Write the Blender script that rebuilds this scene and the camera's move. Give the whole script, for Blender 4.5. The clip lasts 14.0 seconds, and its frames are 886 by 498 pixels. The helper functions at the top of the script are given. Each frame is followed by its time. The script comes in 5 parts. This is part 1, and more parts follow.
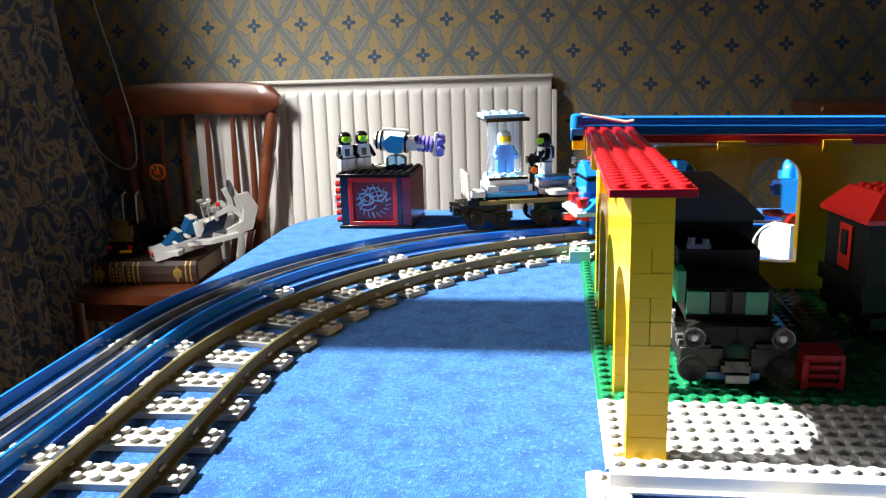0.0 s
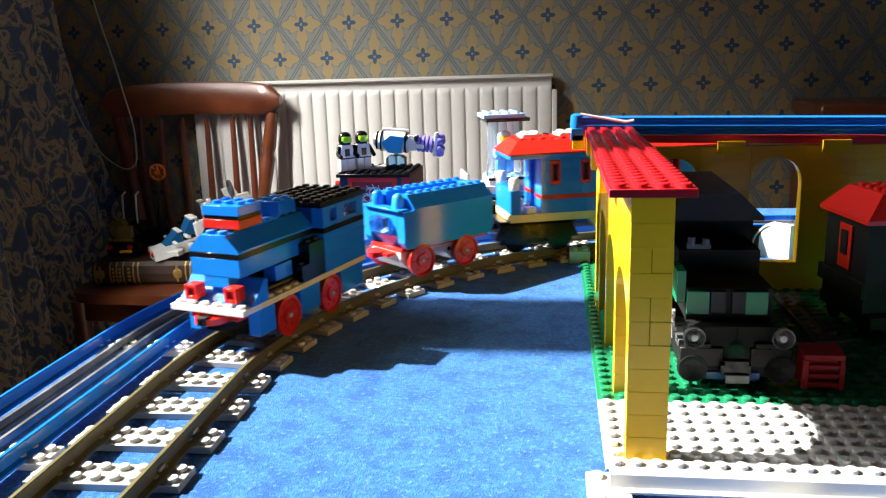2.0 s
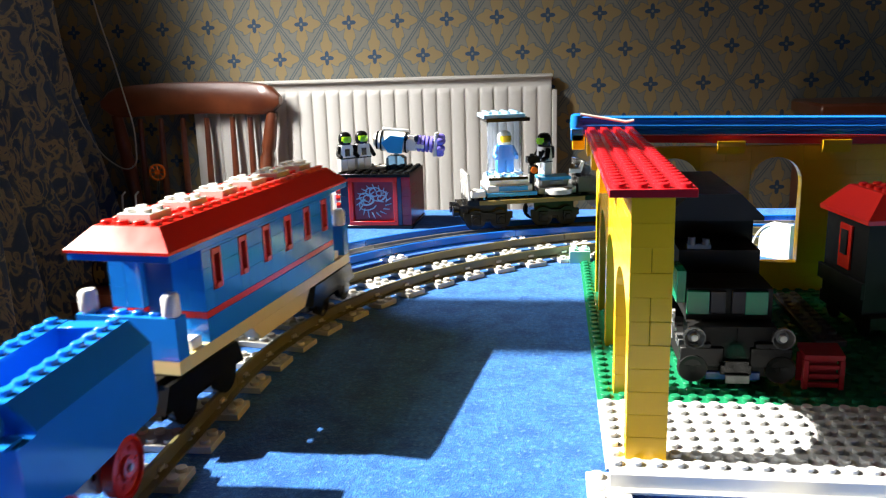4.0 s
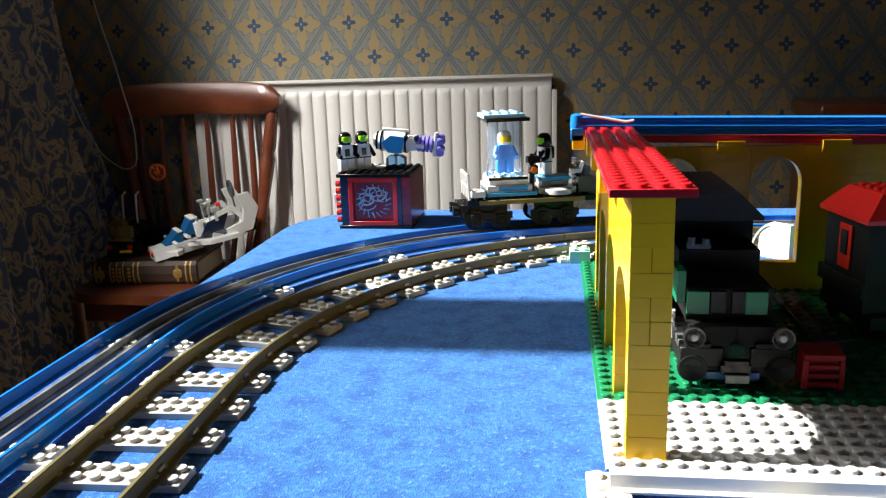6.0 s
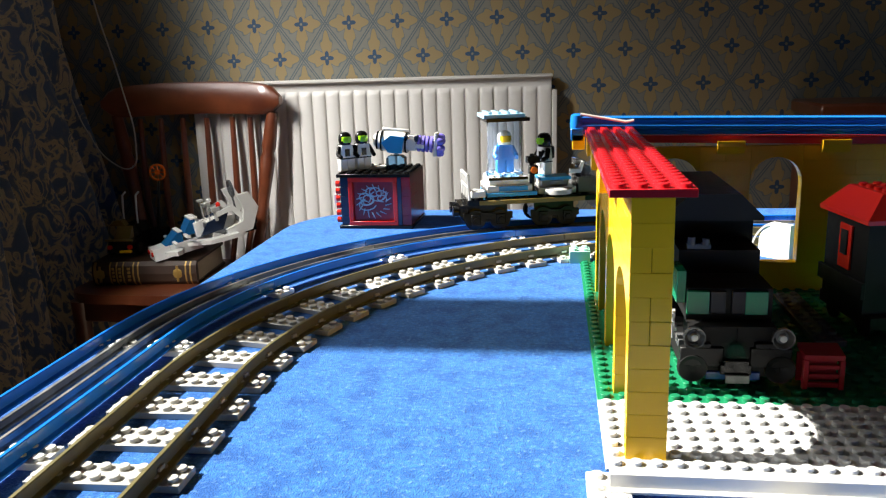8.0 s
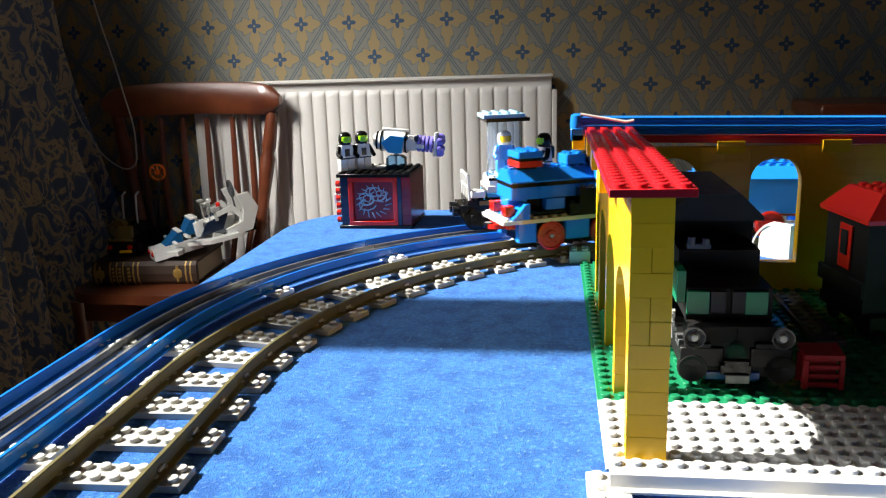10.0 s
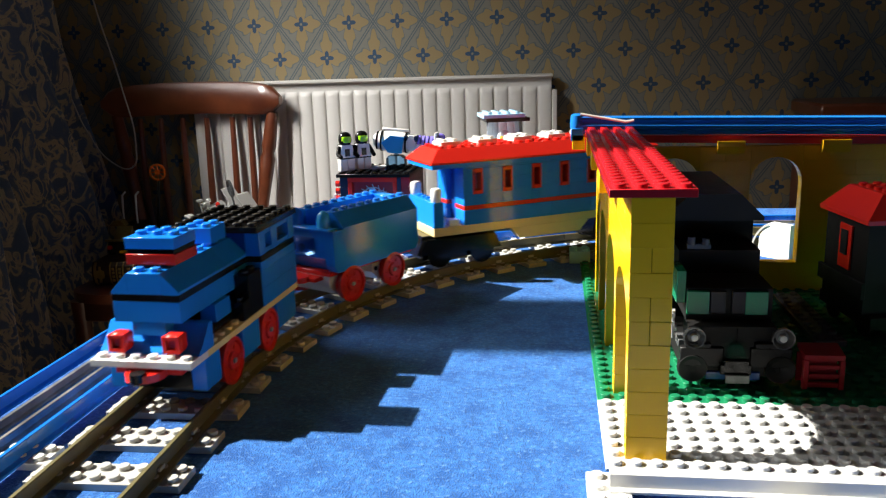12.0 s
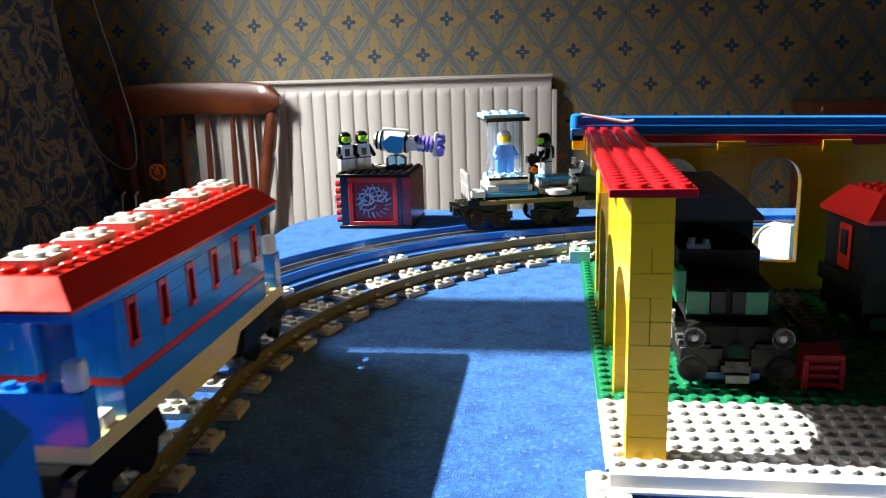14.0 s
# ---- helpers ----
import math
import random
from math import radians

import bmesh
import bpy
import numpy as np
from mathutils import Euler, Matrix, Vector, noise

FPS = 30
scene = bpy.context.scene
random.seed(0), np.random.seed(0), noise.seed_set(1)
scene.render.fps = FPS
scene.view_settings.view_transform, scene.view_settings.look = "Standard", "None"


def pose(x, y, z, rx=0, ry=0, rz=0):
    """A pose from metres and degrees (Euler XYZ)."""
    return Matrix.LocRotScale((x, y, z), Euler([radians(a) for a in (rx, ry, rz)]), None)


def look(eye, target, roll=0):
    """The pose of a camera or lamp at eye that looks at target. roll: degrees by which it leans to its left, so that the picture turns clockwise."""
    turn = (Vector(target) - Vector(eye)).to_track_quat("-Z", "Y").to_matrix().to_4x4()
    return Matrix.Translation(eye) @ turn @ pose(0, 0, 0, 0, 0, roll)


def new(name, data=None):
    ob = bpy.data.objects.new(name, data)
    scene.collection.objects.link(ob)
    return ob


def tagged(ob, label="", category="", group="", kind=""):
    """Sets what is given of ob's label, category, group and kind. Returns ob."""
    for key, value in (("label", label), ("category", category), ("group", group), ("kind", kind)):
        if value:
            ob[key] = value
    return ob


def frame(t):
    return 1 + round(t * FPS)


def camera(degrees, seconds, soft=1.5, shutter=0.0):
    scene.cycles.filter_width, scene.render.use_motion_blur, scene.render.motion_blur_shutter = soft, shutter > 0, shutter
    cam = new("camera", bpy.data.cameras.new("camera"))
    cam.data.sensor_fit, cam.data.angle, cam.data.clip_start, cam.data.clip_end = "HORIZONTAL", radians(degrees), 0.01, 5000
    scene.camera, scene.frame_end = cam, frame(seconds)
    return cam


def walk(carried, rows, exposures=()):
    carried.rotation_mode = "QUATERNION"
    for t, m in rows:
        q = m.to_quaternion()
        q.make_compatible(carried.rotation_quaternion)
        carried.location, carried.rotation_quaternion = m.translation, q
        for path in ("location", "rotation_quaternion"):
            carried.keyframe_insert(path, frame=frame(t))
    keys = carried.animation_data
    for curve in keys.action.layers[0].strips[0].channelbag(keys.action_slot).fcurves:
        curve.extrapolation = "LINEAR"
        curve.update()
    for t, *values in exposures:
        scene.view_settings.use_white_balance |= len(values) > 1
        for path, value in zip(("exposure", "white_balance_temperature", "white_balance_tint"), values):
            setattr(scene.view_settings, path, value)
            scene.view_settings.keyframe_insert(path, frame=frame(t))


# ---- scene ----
eye = Vector((-0.020584, -0.298452, 0.159912))
aim = eye + Vector((math.sin(radians(-8.018)) * math.cos(radians(13.534)), math.cos(radians(-8.018)) * math.cos(radians(13.534)), -math.sin(radians(13.534))))
cam = camera(57.75, 14.0, soft=1.25, shutter=0.4)
still = look(eye, aim, -1.81)
walk(cam, [(0.0, still), (14.0, still)], exposures=[(0.0, 0.4), (2.3, 0.42), (3.2, 0.52), (5.4, 0.2), (6.5, 0.11), (8.0, 0.13), (10.5, 0.06), (11.5, -0.2), (12.5, 0.0), (14.0, 0.1)])

# ---- daylight ----
SUN_TO = Vector((1.0, -0.003, -0.84)).normalized()
world = bpy.data.worlds.new("sky")
scene.world = world
world.use_nodes = True
sky = world.node_tree.nodes.new("ShaderNodeTexSky")
sky.sky_type, sky.sun_disc = "NISHITA", False
sky.sun_elevation, sky.sun_rotation = radians(40), radians(270)
world.node_tree.links.new(sky.outputs["Color"], world.node_tree.nodes["Background"].inputs["Color"])
world.node_tree.nodes["Background"].inputs["Strength"].default_value = 0.08
sun = new("sun", bpy.data.lights.new("sun", "SUN"))
sun.data.energy, sun.data.angle, sun.data.color = 16.0, radians(0.6), (1.0, 0.94, 0.84)
sun.matrix_world = look((-3, 0, 3), Vector((-3, 0, 3)) + SUN_TO)
for where, to, spread, power, wide in (((-1.25, 0.35, 0.85), (-0.45, 1.50, -0.22), 48, 2.9, 0.10), ((-1.24, 0.52, 0.86), (0.0, 0.26, 0.05), 84, 3.4, 0.6)):
    pane = new("window_daylight", bpy.data.lights.new("window_daylight", "AREA"))
    pane.data.shape, pane.data.size, pane.data.size_y, pane.data.energy, pane.data.color = "RECTANGLE", wide, 0.8, power, (1.0, 0.97, 0.92)
    pane.data.spread = radians(spread)
    pane.matrix_world = look(where, to)


# ---- materials ----
def material(name, colour, rough=0.4, metal=0.0, vary=0.06, scale=60.0, bump=0.0, bump_scale=400.0, second=None, mix_scale=12.0, coat=0.0, random_vary=0.0, spec=0.5):
    m = bpy.data.materials.new(name)
    m.use_nodes = True
    nt = m.node_tree
    b = nt.nodes["Principled BSDF"]
    b.inputs["Roughness"].default_value, b.inputs["Metallic"].default_value = rough, metal
    b.inputs["Coat Weight"].default_value = coat
    b.inputs["Specular IOR Level"].default_value = spec
    geo = nt.nodes.new("ShaderNodeTexCoord")
    n1 = nt.nodes.new("ShaderNodeTexNoise")
    n1.inputs["Scale"].default_value, n1.inputs["Detail"].default_value = scale, 6
    nt.links.new(geo.outputs["Object"], n1.inputs["Vector"])
    mix = nt.nodes.new("ShaderNodeMix")
    mix.data_type = "RGBA"
    lo = [max(0, c * (1 - vary)) for c in colour]
    hi = [min(1, c * (1 + vary)) for c in colour]
    mix.inputs["A"].default_value, mix.inputs["B"].default_value = (*lo, 1), (*hi, 1)
    nt.links.new(n1.outputs["Fac"], mix.inputs["Factor"])
    out = mix.outputs["Result"]
    if second:
        n2 = nt.nodes.new("ShaderNodeTexNoise")
        n2.inputs["Scale"].default_value, n2.inputs["Detail"].default_value = mix_scale, 4
        nt.links.new(geo.outputs["Object"], n2.inputs["Vector"])
        ramp = nt.nodes.new("ShaderNodeMapRange")
        ramp.inputs["From Min"].default_value, ramp.inputs["From Max"].default_value = 0.45, 0.65
        nt.links.new(n2.outputs["Fac"], ramp.inputs["Value"])
        mx = nt.nodes.new("ShaderNodeMix")
        mx.data_type = "RGBA"
        nt.links.new(ramp.outputs["Result"], mx.inputs["Factor"])
        nt.links.new(out, mx.inputs["A"])
        mx.inputs["B"].default_value = (*second, 1)
        out = mx.outputs["Result"]
    if random_vary:
        info = nt.nodes.new("ShaderNodeObjectInfo")
        hsv = nt.nodes.new("ShaderNodeHueSaturation")
        mr = nt.nodes.new("ShaderNodeMapRange")
        mr.inputs["To Min"].default_value, mr.inputs["To Max"].default_value = 1 - random_vary, 1 + random_vary
        nt.links.new(info.outputs["Random"], mr.inputs["Value"])
        nt.links.new(mr.outputs["Result"], hsv.inputs["Value"])
        nt.links.new(out, hsv.inputs["Color"])
        out = hsv.outputs["Color"]
    nt.links.new(out, b.inputs["Base Color"])
    rr = nt.nodes.new("ShaderNodeMapRange")
    rr.inputs["To Min"].default_value, rr.inputs["To Max"].default_value = rough * 0.75, min(1, rough * 1.3)
    nt.links.new(n1.outputs["Fac"], rr.inputs["Value"])
    nt.links.new(rr.outputs["Result"], b.inputs["Roughness"])
    if bump:
        n3 = nt.nodes.new("ShaderNodeTexNoise")
        n3.inputs["Scale"].default_value, n3.inputs["Detail"].default_value = bump_scale, 5
        nt.links.new(geo.outputs["Object"], n3.inputs["Vector"])
        bp = nt.nodes.new("ShaderNodeBump")
        bp.inputs["Strength"].default_value, bp.inputs["Distance"].default_value = bump, 0.001
        nt.links.new(n3.outputs["Fac"], bp.inputs["Height"])
        nt.links.new(bp.outputs["Normal"], b.inputs["Normal"])
    return m


def plastic(name, colour, rough=0.22, **kw):
    return material(name, colour, rough, vary=0.05, scale=90, bump=0.02, bump_scale=180, random_vary=kw.pop("random_vary", 0.06), **kw)


YELLOW = plastic("yellow_plastic", (0.84, 0.48, 0.010), spec=0.35, random_vary=0.015)
RED = plastic("red_plastic", (0.62, 0.020, 0.012))
ROOF_RED = plastic("deep_red_plastic", (0.42, 0.012, 0.018), rough=0.18)
BLUE = plastic("blue_plastic", (0.012, 0.17, 0.58))
BLUE_RAIL = plastic("blue_rail_plastic", (0.010, 0.16, 0.66), rough=0.2, spec=0.5)
BLACK = plastic("black_plastic", (0.0065, 0.0065, 0.007), rough=0.16, spec=0.24)
WHITE = plastic("white_plastic", (0.78, 0.78, 0.75))
CREAM = plastic("aged_white_plastic", (0.76, 0.63, 0.29))
GREY = plastic("light_grey_plastic", (0.43, 0.43, 0.41))
DARK_GREY = plastic("dark_grey_plastic", (0.09, 0.095, 0.10))
GREEN = plastic("green_plastic", (0.012, 0.19, 0.085), spec=0.35)
DARK_RED = plastic("dark_red_plastic", (0.30, 0.010, 0.020))
NAVY = plastic("navy_plastic", (0.010, 0.022, 0.055))
LIME = plastic("lime_visor_plastic", (0.35, 0.75, 0.02))
PURPLE = plastic("violet_clear_plastic", (0.20, 0.17, 0.62))
SKY_BLUE = plastic("bright_blue_plastic", (0.03, 0.36, 0.75))
ORANGE = plastic("orange_plastic", (0.80, 0.16, 0.02))
RAIL_GREY = material("aged_grey_rail", (0.112, 0.099, 0.042), 0.4, vary=0.2, scale=120, bump=0.05)
RAIL_TOP = material("worn_rail_top", (0.40, 0.33, 0.19), 0.35, vary=0.25, scale=150, bump=0.04)
METAL = material("tarnished_metal_strip", (0.20, 0.21, 0.21), 0.5, metal=0.6, vary=0.3, scale=90, second=(0.09, 0.095, 0.10), mix_scale=40)
SILVER = material("silver_print", (0.55, 0.57, 0.58), 0.35, metal=0.6, vary=0.1)


def cloth_material():
    """Blue towelling: short loops, paler flecks, softly uneven pile."""
    m = material("blue_towelling", (0.026, 0.118, 0.385), 0.95, vary=0.85, scale=360, second=(0.015, 0.074, 0.27), mix_scale=75, spec=0.08)
    nt = m.node_tree
    b = nt.nodes["Principled BSDF"]
    under = b.inputs["Base Color"].links[0].from_socket
    tc = nt.nodes.new("ShaderNodeTexCoord")
    b.inputs["Sheen Weight"].default_value, b.inputs["Sheen Roughness"].default_value = 0.18, 0.45
    b.inputs["Sheen Tint"].default_value = (0.45, 0.68, 1.0, 1)
    vo = nt.nodes.new("ShaderNodeTexVoronoi")
    vo.inputs["Scale"].default_value = 1300
    nt.links.new(tc.outputs["Object"], vo.inputs["Vector"])
    big = nt.nodes.new("ShaderNodeTexNoise")
    big.inputs["Scale"].default_value, big.inputs["Detail"].default_value = 430, 3
    nt.links.new(tc.outputs["Object"], big.inputs["Vector"])
    rp = nt.nodes.new("ShaderNodeMapRange")
    rp.inputs["From Min"].default_value, rp.inputs["From Max"].default_value = 0.55, 0.72
    rp.inputs["To Max"].default_value = 0.55
    nt.links.new(big.outputs["Fac"], rp.inputs["Value"])
    mx = nt.nodes.new("ShaderNodeMix")
    mx.data_type = "RGBA"
    nt.links.new(rp.outputs["Result"], mx.inputs["Factor"])
    nt.links.new(under, mx.inputs["A"])
    mx.inputs["B"].default_value = (0.12, 0.27, 0.60, 1)
    nt.links.new(mx.outputs["Result"], b.inputs["Base Color"])
    add = nt.nodes.new("ShaderNodeMath")
    nt.links.new(vo.outputs["Distance"], add.inputs[0])
    nt.links.new(big.outputs["Fac"], add.inputs[1])
    bp = nt.nodes.new("ShaderNodeBump")
    bp.inputs["Strength"].default_value, bp.inputs["Distance"].default_value = 0.48, 0.0010
    nt.links.new(add.outputs[0], bp.inputs["Height"])
    nt.links.new(bp.outputs["Normal"], b.inputs["Normal"])
    return m


CLOTH = cloth_material()
RADIATOR = material("white_radiator_enamel", (0.74, 0.72, 0.69), 0.35, vary=0.04, scale=8, bump=0.03, bump_scale=60)
CHAIR_WOOD = material("varnished_brown_wood", (0.16, 0.042, 0.016), 0.32, vary=0.45, scale=25, second=(0.09, 0.022, 0.010), mix_scale=9, bump=0.06, bump_scale=120, coat=0.3)
DARK_WOOD = material("dark_wood", (0.10, 0.045, 0.022), 0.45, vary=0.4, scale=20)
CARPET = material("brown_carpet", (0.24, 0.18, 0.13), 0.95, vary=0.3, scale=50, bump=0.4, bump_scale=300)
PLASTER = material("aged_cream_plaster", (0.78, 0.75, 0.70), 0.85, vary=0.05, scale=10, bump=0.05, bump_scale=80)
LEATHER = material("dark_brown_book_leather", (0.045, 0.022, 0.012), 0.5, vary=0.35, scale=60, bump=0.25, bump_scale=300)
GILT = material("gilt_tooling", (0.55, 0.36, 0.10), 0.4, metal=0.7, vary=0.3, scale=200)
PAPER = material("book_pages", (0.50, 0.42, 0.28), 0.9, vary=0.2, scale=300)
CORD = material("pale_cord", (0.55, 0.53, 0.48), 0.7)
FRAME_WHITE = material("white_window_paint", (0.75, 0.75, 0.73), 0.4, bump=0.03)


def clear_material(name, colour, rough=0.03, ior=1.16):
    m = bpy.data.materials.new(name)
    m.use_nodes = True
    b = m.node_tree.nodes["Principled BSDF"]
    b.inputs["Base Color"].default_value = (*colour, 1)
    b.inputs["Roughness"].default_value = rough
    b.inputs["Transmission Weight"].default_value = 0.97
    b.inputs["IOR"].default_value = ior
    return m


CLEAR = clear_material("clear_plastic", (0.93, 0.95, 0.97))
CANISTER = clear_material("clear_tube_plastic", (0.80, 0.88, 0.97), ior=1.32)
CLEAR_BLUE = clear_material("clear_blue_plastic", (0.25, 0.50, 0.80))


# ---- mesh building: all sizes below in millimetres ----
MM = 0.001


class Shape:
    def __init__(self):
        self.v, self.f = [], []

    def add(self, verts, faces):
        n = len(self.v)
        self.v += [tuple(p) for p in verts]
        self.f += [tuple(n + i for i in q) for q in faces]
        return self

    def box(self, x0, y0, z0, x1, y1, z1):
        vs = [(x, y, z) for z in (z0, z1) for y in (y0, y1) for x in (x0, x1)]
        return self.add(vs, [(0, 2, 3, 1), (4, 5, 7, 6), (0, 1, 5, 4), (2, 6, 7, 3), (0, 4, 6, 2), (1, 3, 7, 5)])

    def cbox(self, x0, y0, z0, x1, y1, z1, c=0.25):
        """A box with chamfered edges."""
        lo, hi = (x0, y0, z0), (x1, y1, z1)
        vs, ix = [], {}
        for corner in range(8):
            s = [(corner >> k) & 1 for k in range(3)]
            for ax in range(3):
                p = [(hi[k] - (0 if k == ax else c)) if s[k] else (lo[k] + (0 if k == ax else c)) for k in range(3)]
                ix[corner, ax] = len(vs)
                vs.append(p)
        fs = []
        for ax in range(3):
            a, b = (ax + 1) % 3, (ax + 2) % 3
            for side in (0, 1):
                q = [(side << ax) | (i << a) | (j << b) for i, j in ((0, 0), (1, 0), (1, 1), (0, 1))]
                face = [ix[k, ax] for k in q]
                fs.append(face if side else face[::-1])
            for i in (0, 1):
                for j in (0, 1):
                    k0 = (i << a) | (j << b)
                    k1 = k0 | (1 << ax)
                    face = [ix[k0, a], ix[k1, a], ix[k1, b], ix[k0, b]]
                    fs.append(face if i != j else face[::-1])
        for corner in range(8):
            face = [ix[corner, 0], ix[corner, 1], ix[corner, 2]]
            fs.append(face if bin(corner).count("1") % 2 else face[::-1])
        return self.add(vs, fs)

    def tube(self, a, b, r0, r1=None, n=12, caps=True):
        """A round bar from a to b, tapering from r0 to r1."""
        r1 = r0 if r1 is None else r1
        a, b = Vector(a), Vector(b)
        d = (b - a).normalized()
        u = d.orthogonal().normalized()
        w = d.cross(u)
        vs = []
        for p, r in ((a, r0), (b, r1)):
            for i in range(n):
                t = 2 * math.pi * i / n
                vs.append(p + u * (r * math.cos(t)) + w * (r * math.sin(t)))
        fs = [(i, (i + 1) % n, n + (i + 1) % n, n + i) for i in range(n)]
        if caps:
            fs += [tuple(range(n))[::-1], tuple(range(n, 2 * n))]
        return self.add(vs, fs)

    def lathe(self, profile, n=20, axis="z", at=(0, 0, 0), caps=True):
        """Turn a profile of (radius, height) pairs."""
        vs, fs = [], []
        for r, h in profile:
            for i in range(n):
                t = 2 * math.pi * i / n
                c, s = r * math.cos(t), r * math.sin(t)
                p = {"z": (c, s, h), "x": (h, c, s), "y": (s, h, c)}[axis]
                vs.append((p[0] + at[0], p[1] + at[1], p[2] + at[2]))
        for k in range(len(profile) - 1):
            for i in range(n):
                j = (i + 1) % n
                fs.append((k * n + i, k * n + j, (k + 1) * n + j, (k + 1) * n + i))
        if caps:
            fs += [tuple(range(n))[::-1], tuple(range((len(profile) - 1) * n, len(profile) * n))]
        return self.add(vs, fs)

    def prism(self, poly, lo, hi, axis="y"):
        """A flat outline pulled along an axis; the outline is (x, z) for y, (y, z) for x, (x, y) for z."""
        place = {"y": lambda p, t: (p[0], t, p[1]), "x": lambda p, t: (t, p[0], p[1]), "z": lambda p, t: (p[0], p[1], t)}[axis]
        n = len(poly)
        vs = [place(p, lo) for p in poly] + [place(p, hi) for p in poly]
        fs = [tuple(range(n)), tuple(range(n, 2 * n))[::-1]] + [(i, n + i, n + (i + 1) % n, (i + 1) % n) for i in range(n)]
        return self.add(vs, fs)

    def studs(self, x0, y0, z, nx, ny, n=12, r=2.4, h=1.75):
        for i in range(nx):
            for j in range(ny):
                cx, cy = x0 + 4 + 8 * i, y0 + 4 + 8 * j
                ring = [(math.cos(2 * math.pi * k / n), math.sin(2 * math.pi * k / n)) for k in range(n)]
                vs = [(cx + r * a, cy + r * b, z) for a, b in ring] + [(cx + r * a, cy + r * b, z + h - 0.25) for a, b in ring]
                vs += [(cx + (r - 0.25) * a, cy + (r - 0.25) * b, z + h) for a, b in ring]
                fs = [(k, (k + 1) % n, n + (k + 1) % n, n + k) for k in range(n)]
                fs += [(n + k, n + (k + 1) % n, 2 * n + (k + 1) % n, 2 * n + k) for k in range(n)]
                fs.append(tuple(range(2 * n, 3 * n)))
                self.add(vs, fs)
        return self

    def mesh(self, name, mat, smooth=False):
        me = bpy.data.meshes.new(name)
        me.from_pydata([(a * MM, b * MM, c * MM) for a, b, c in self.v], [], self.f)
        bm = bmesh.new()
        bm.from_mesh(me)
        bmesh.ops.recalc_face_normals(bm, faces=bm.faces)
        bm.to_mesh(me)
        bm.free()
        me.materials.append(mat)
        if smooth:
            me.polygons.foreach_set("use_smooth", [True] * len(me.polygons))
            me.set_sharp_from_angle(angle=radians(40))
        return me


def part(name, shape, mat, parent, label="", at=None, smooth=True, kind=""):
    """One mesh under a thing or a part."""
    ob = new(name, shape.mesh(name, mat, smooth) if isinstance(shape, Shape) else shape)
    ob.parent = parent
    if at is not None:
        ob.matrix_basis = at
    return tagged(ob, label, kind=kind)


def thing(name, label, category, at=None, group="", kind=""):
    ob = new(name)
    ob.empty_display_size = 0.01
    if at is not None:
        ob.matrix_basis = at
    return tagged(ob, label, category, group, kind)


def solid(name, shape, mat, label, category="", kind="", smooth=True, at=None, group=""):
    ob = new(name, shape.mesh(name, mat, smooth))
    if at is not None:
        ob.matrix_basis = at
    return tagged(ob, label, category, group, kind)


def mmpose(x, y, z, rx=0, ry=0, rz=0):
    return pose(x * MM, y * MM, z * MM, rx, ry, rz)


MESHES = {}


def brick(parent, x, y, z, nx, ny, plates, mat, name="brick", top=True, label="", round_n=12, rz=0):
    """One toy brick, its low corner at x, y, z; nx and ny studs, plates high. Alike bricks share a mesh."""
    key = (nx, ny, plates, mat.name, top, round_n)
    if key not in MESHES:
        s = Shape().cbox(0.03, 0.03, 0.01, nx * 8 - 0.03, ny * 8 - 0.03, plates * 3.2 - 0.01, 0.16)
        if top:
            s.studs(0, 0, plates * 3.2 - 0.03, int(nx), int(ny), n=round_n)
        MESHES[key] = s.mesh("brick", mat, True)
    return part(name, MESHES[key], None, parent, label, at=mmpose(x, y, z, 0, 0, rz))


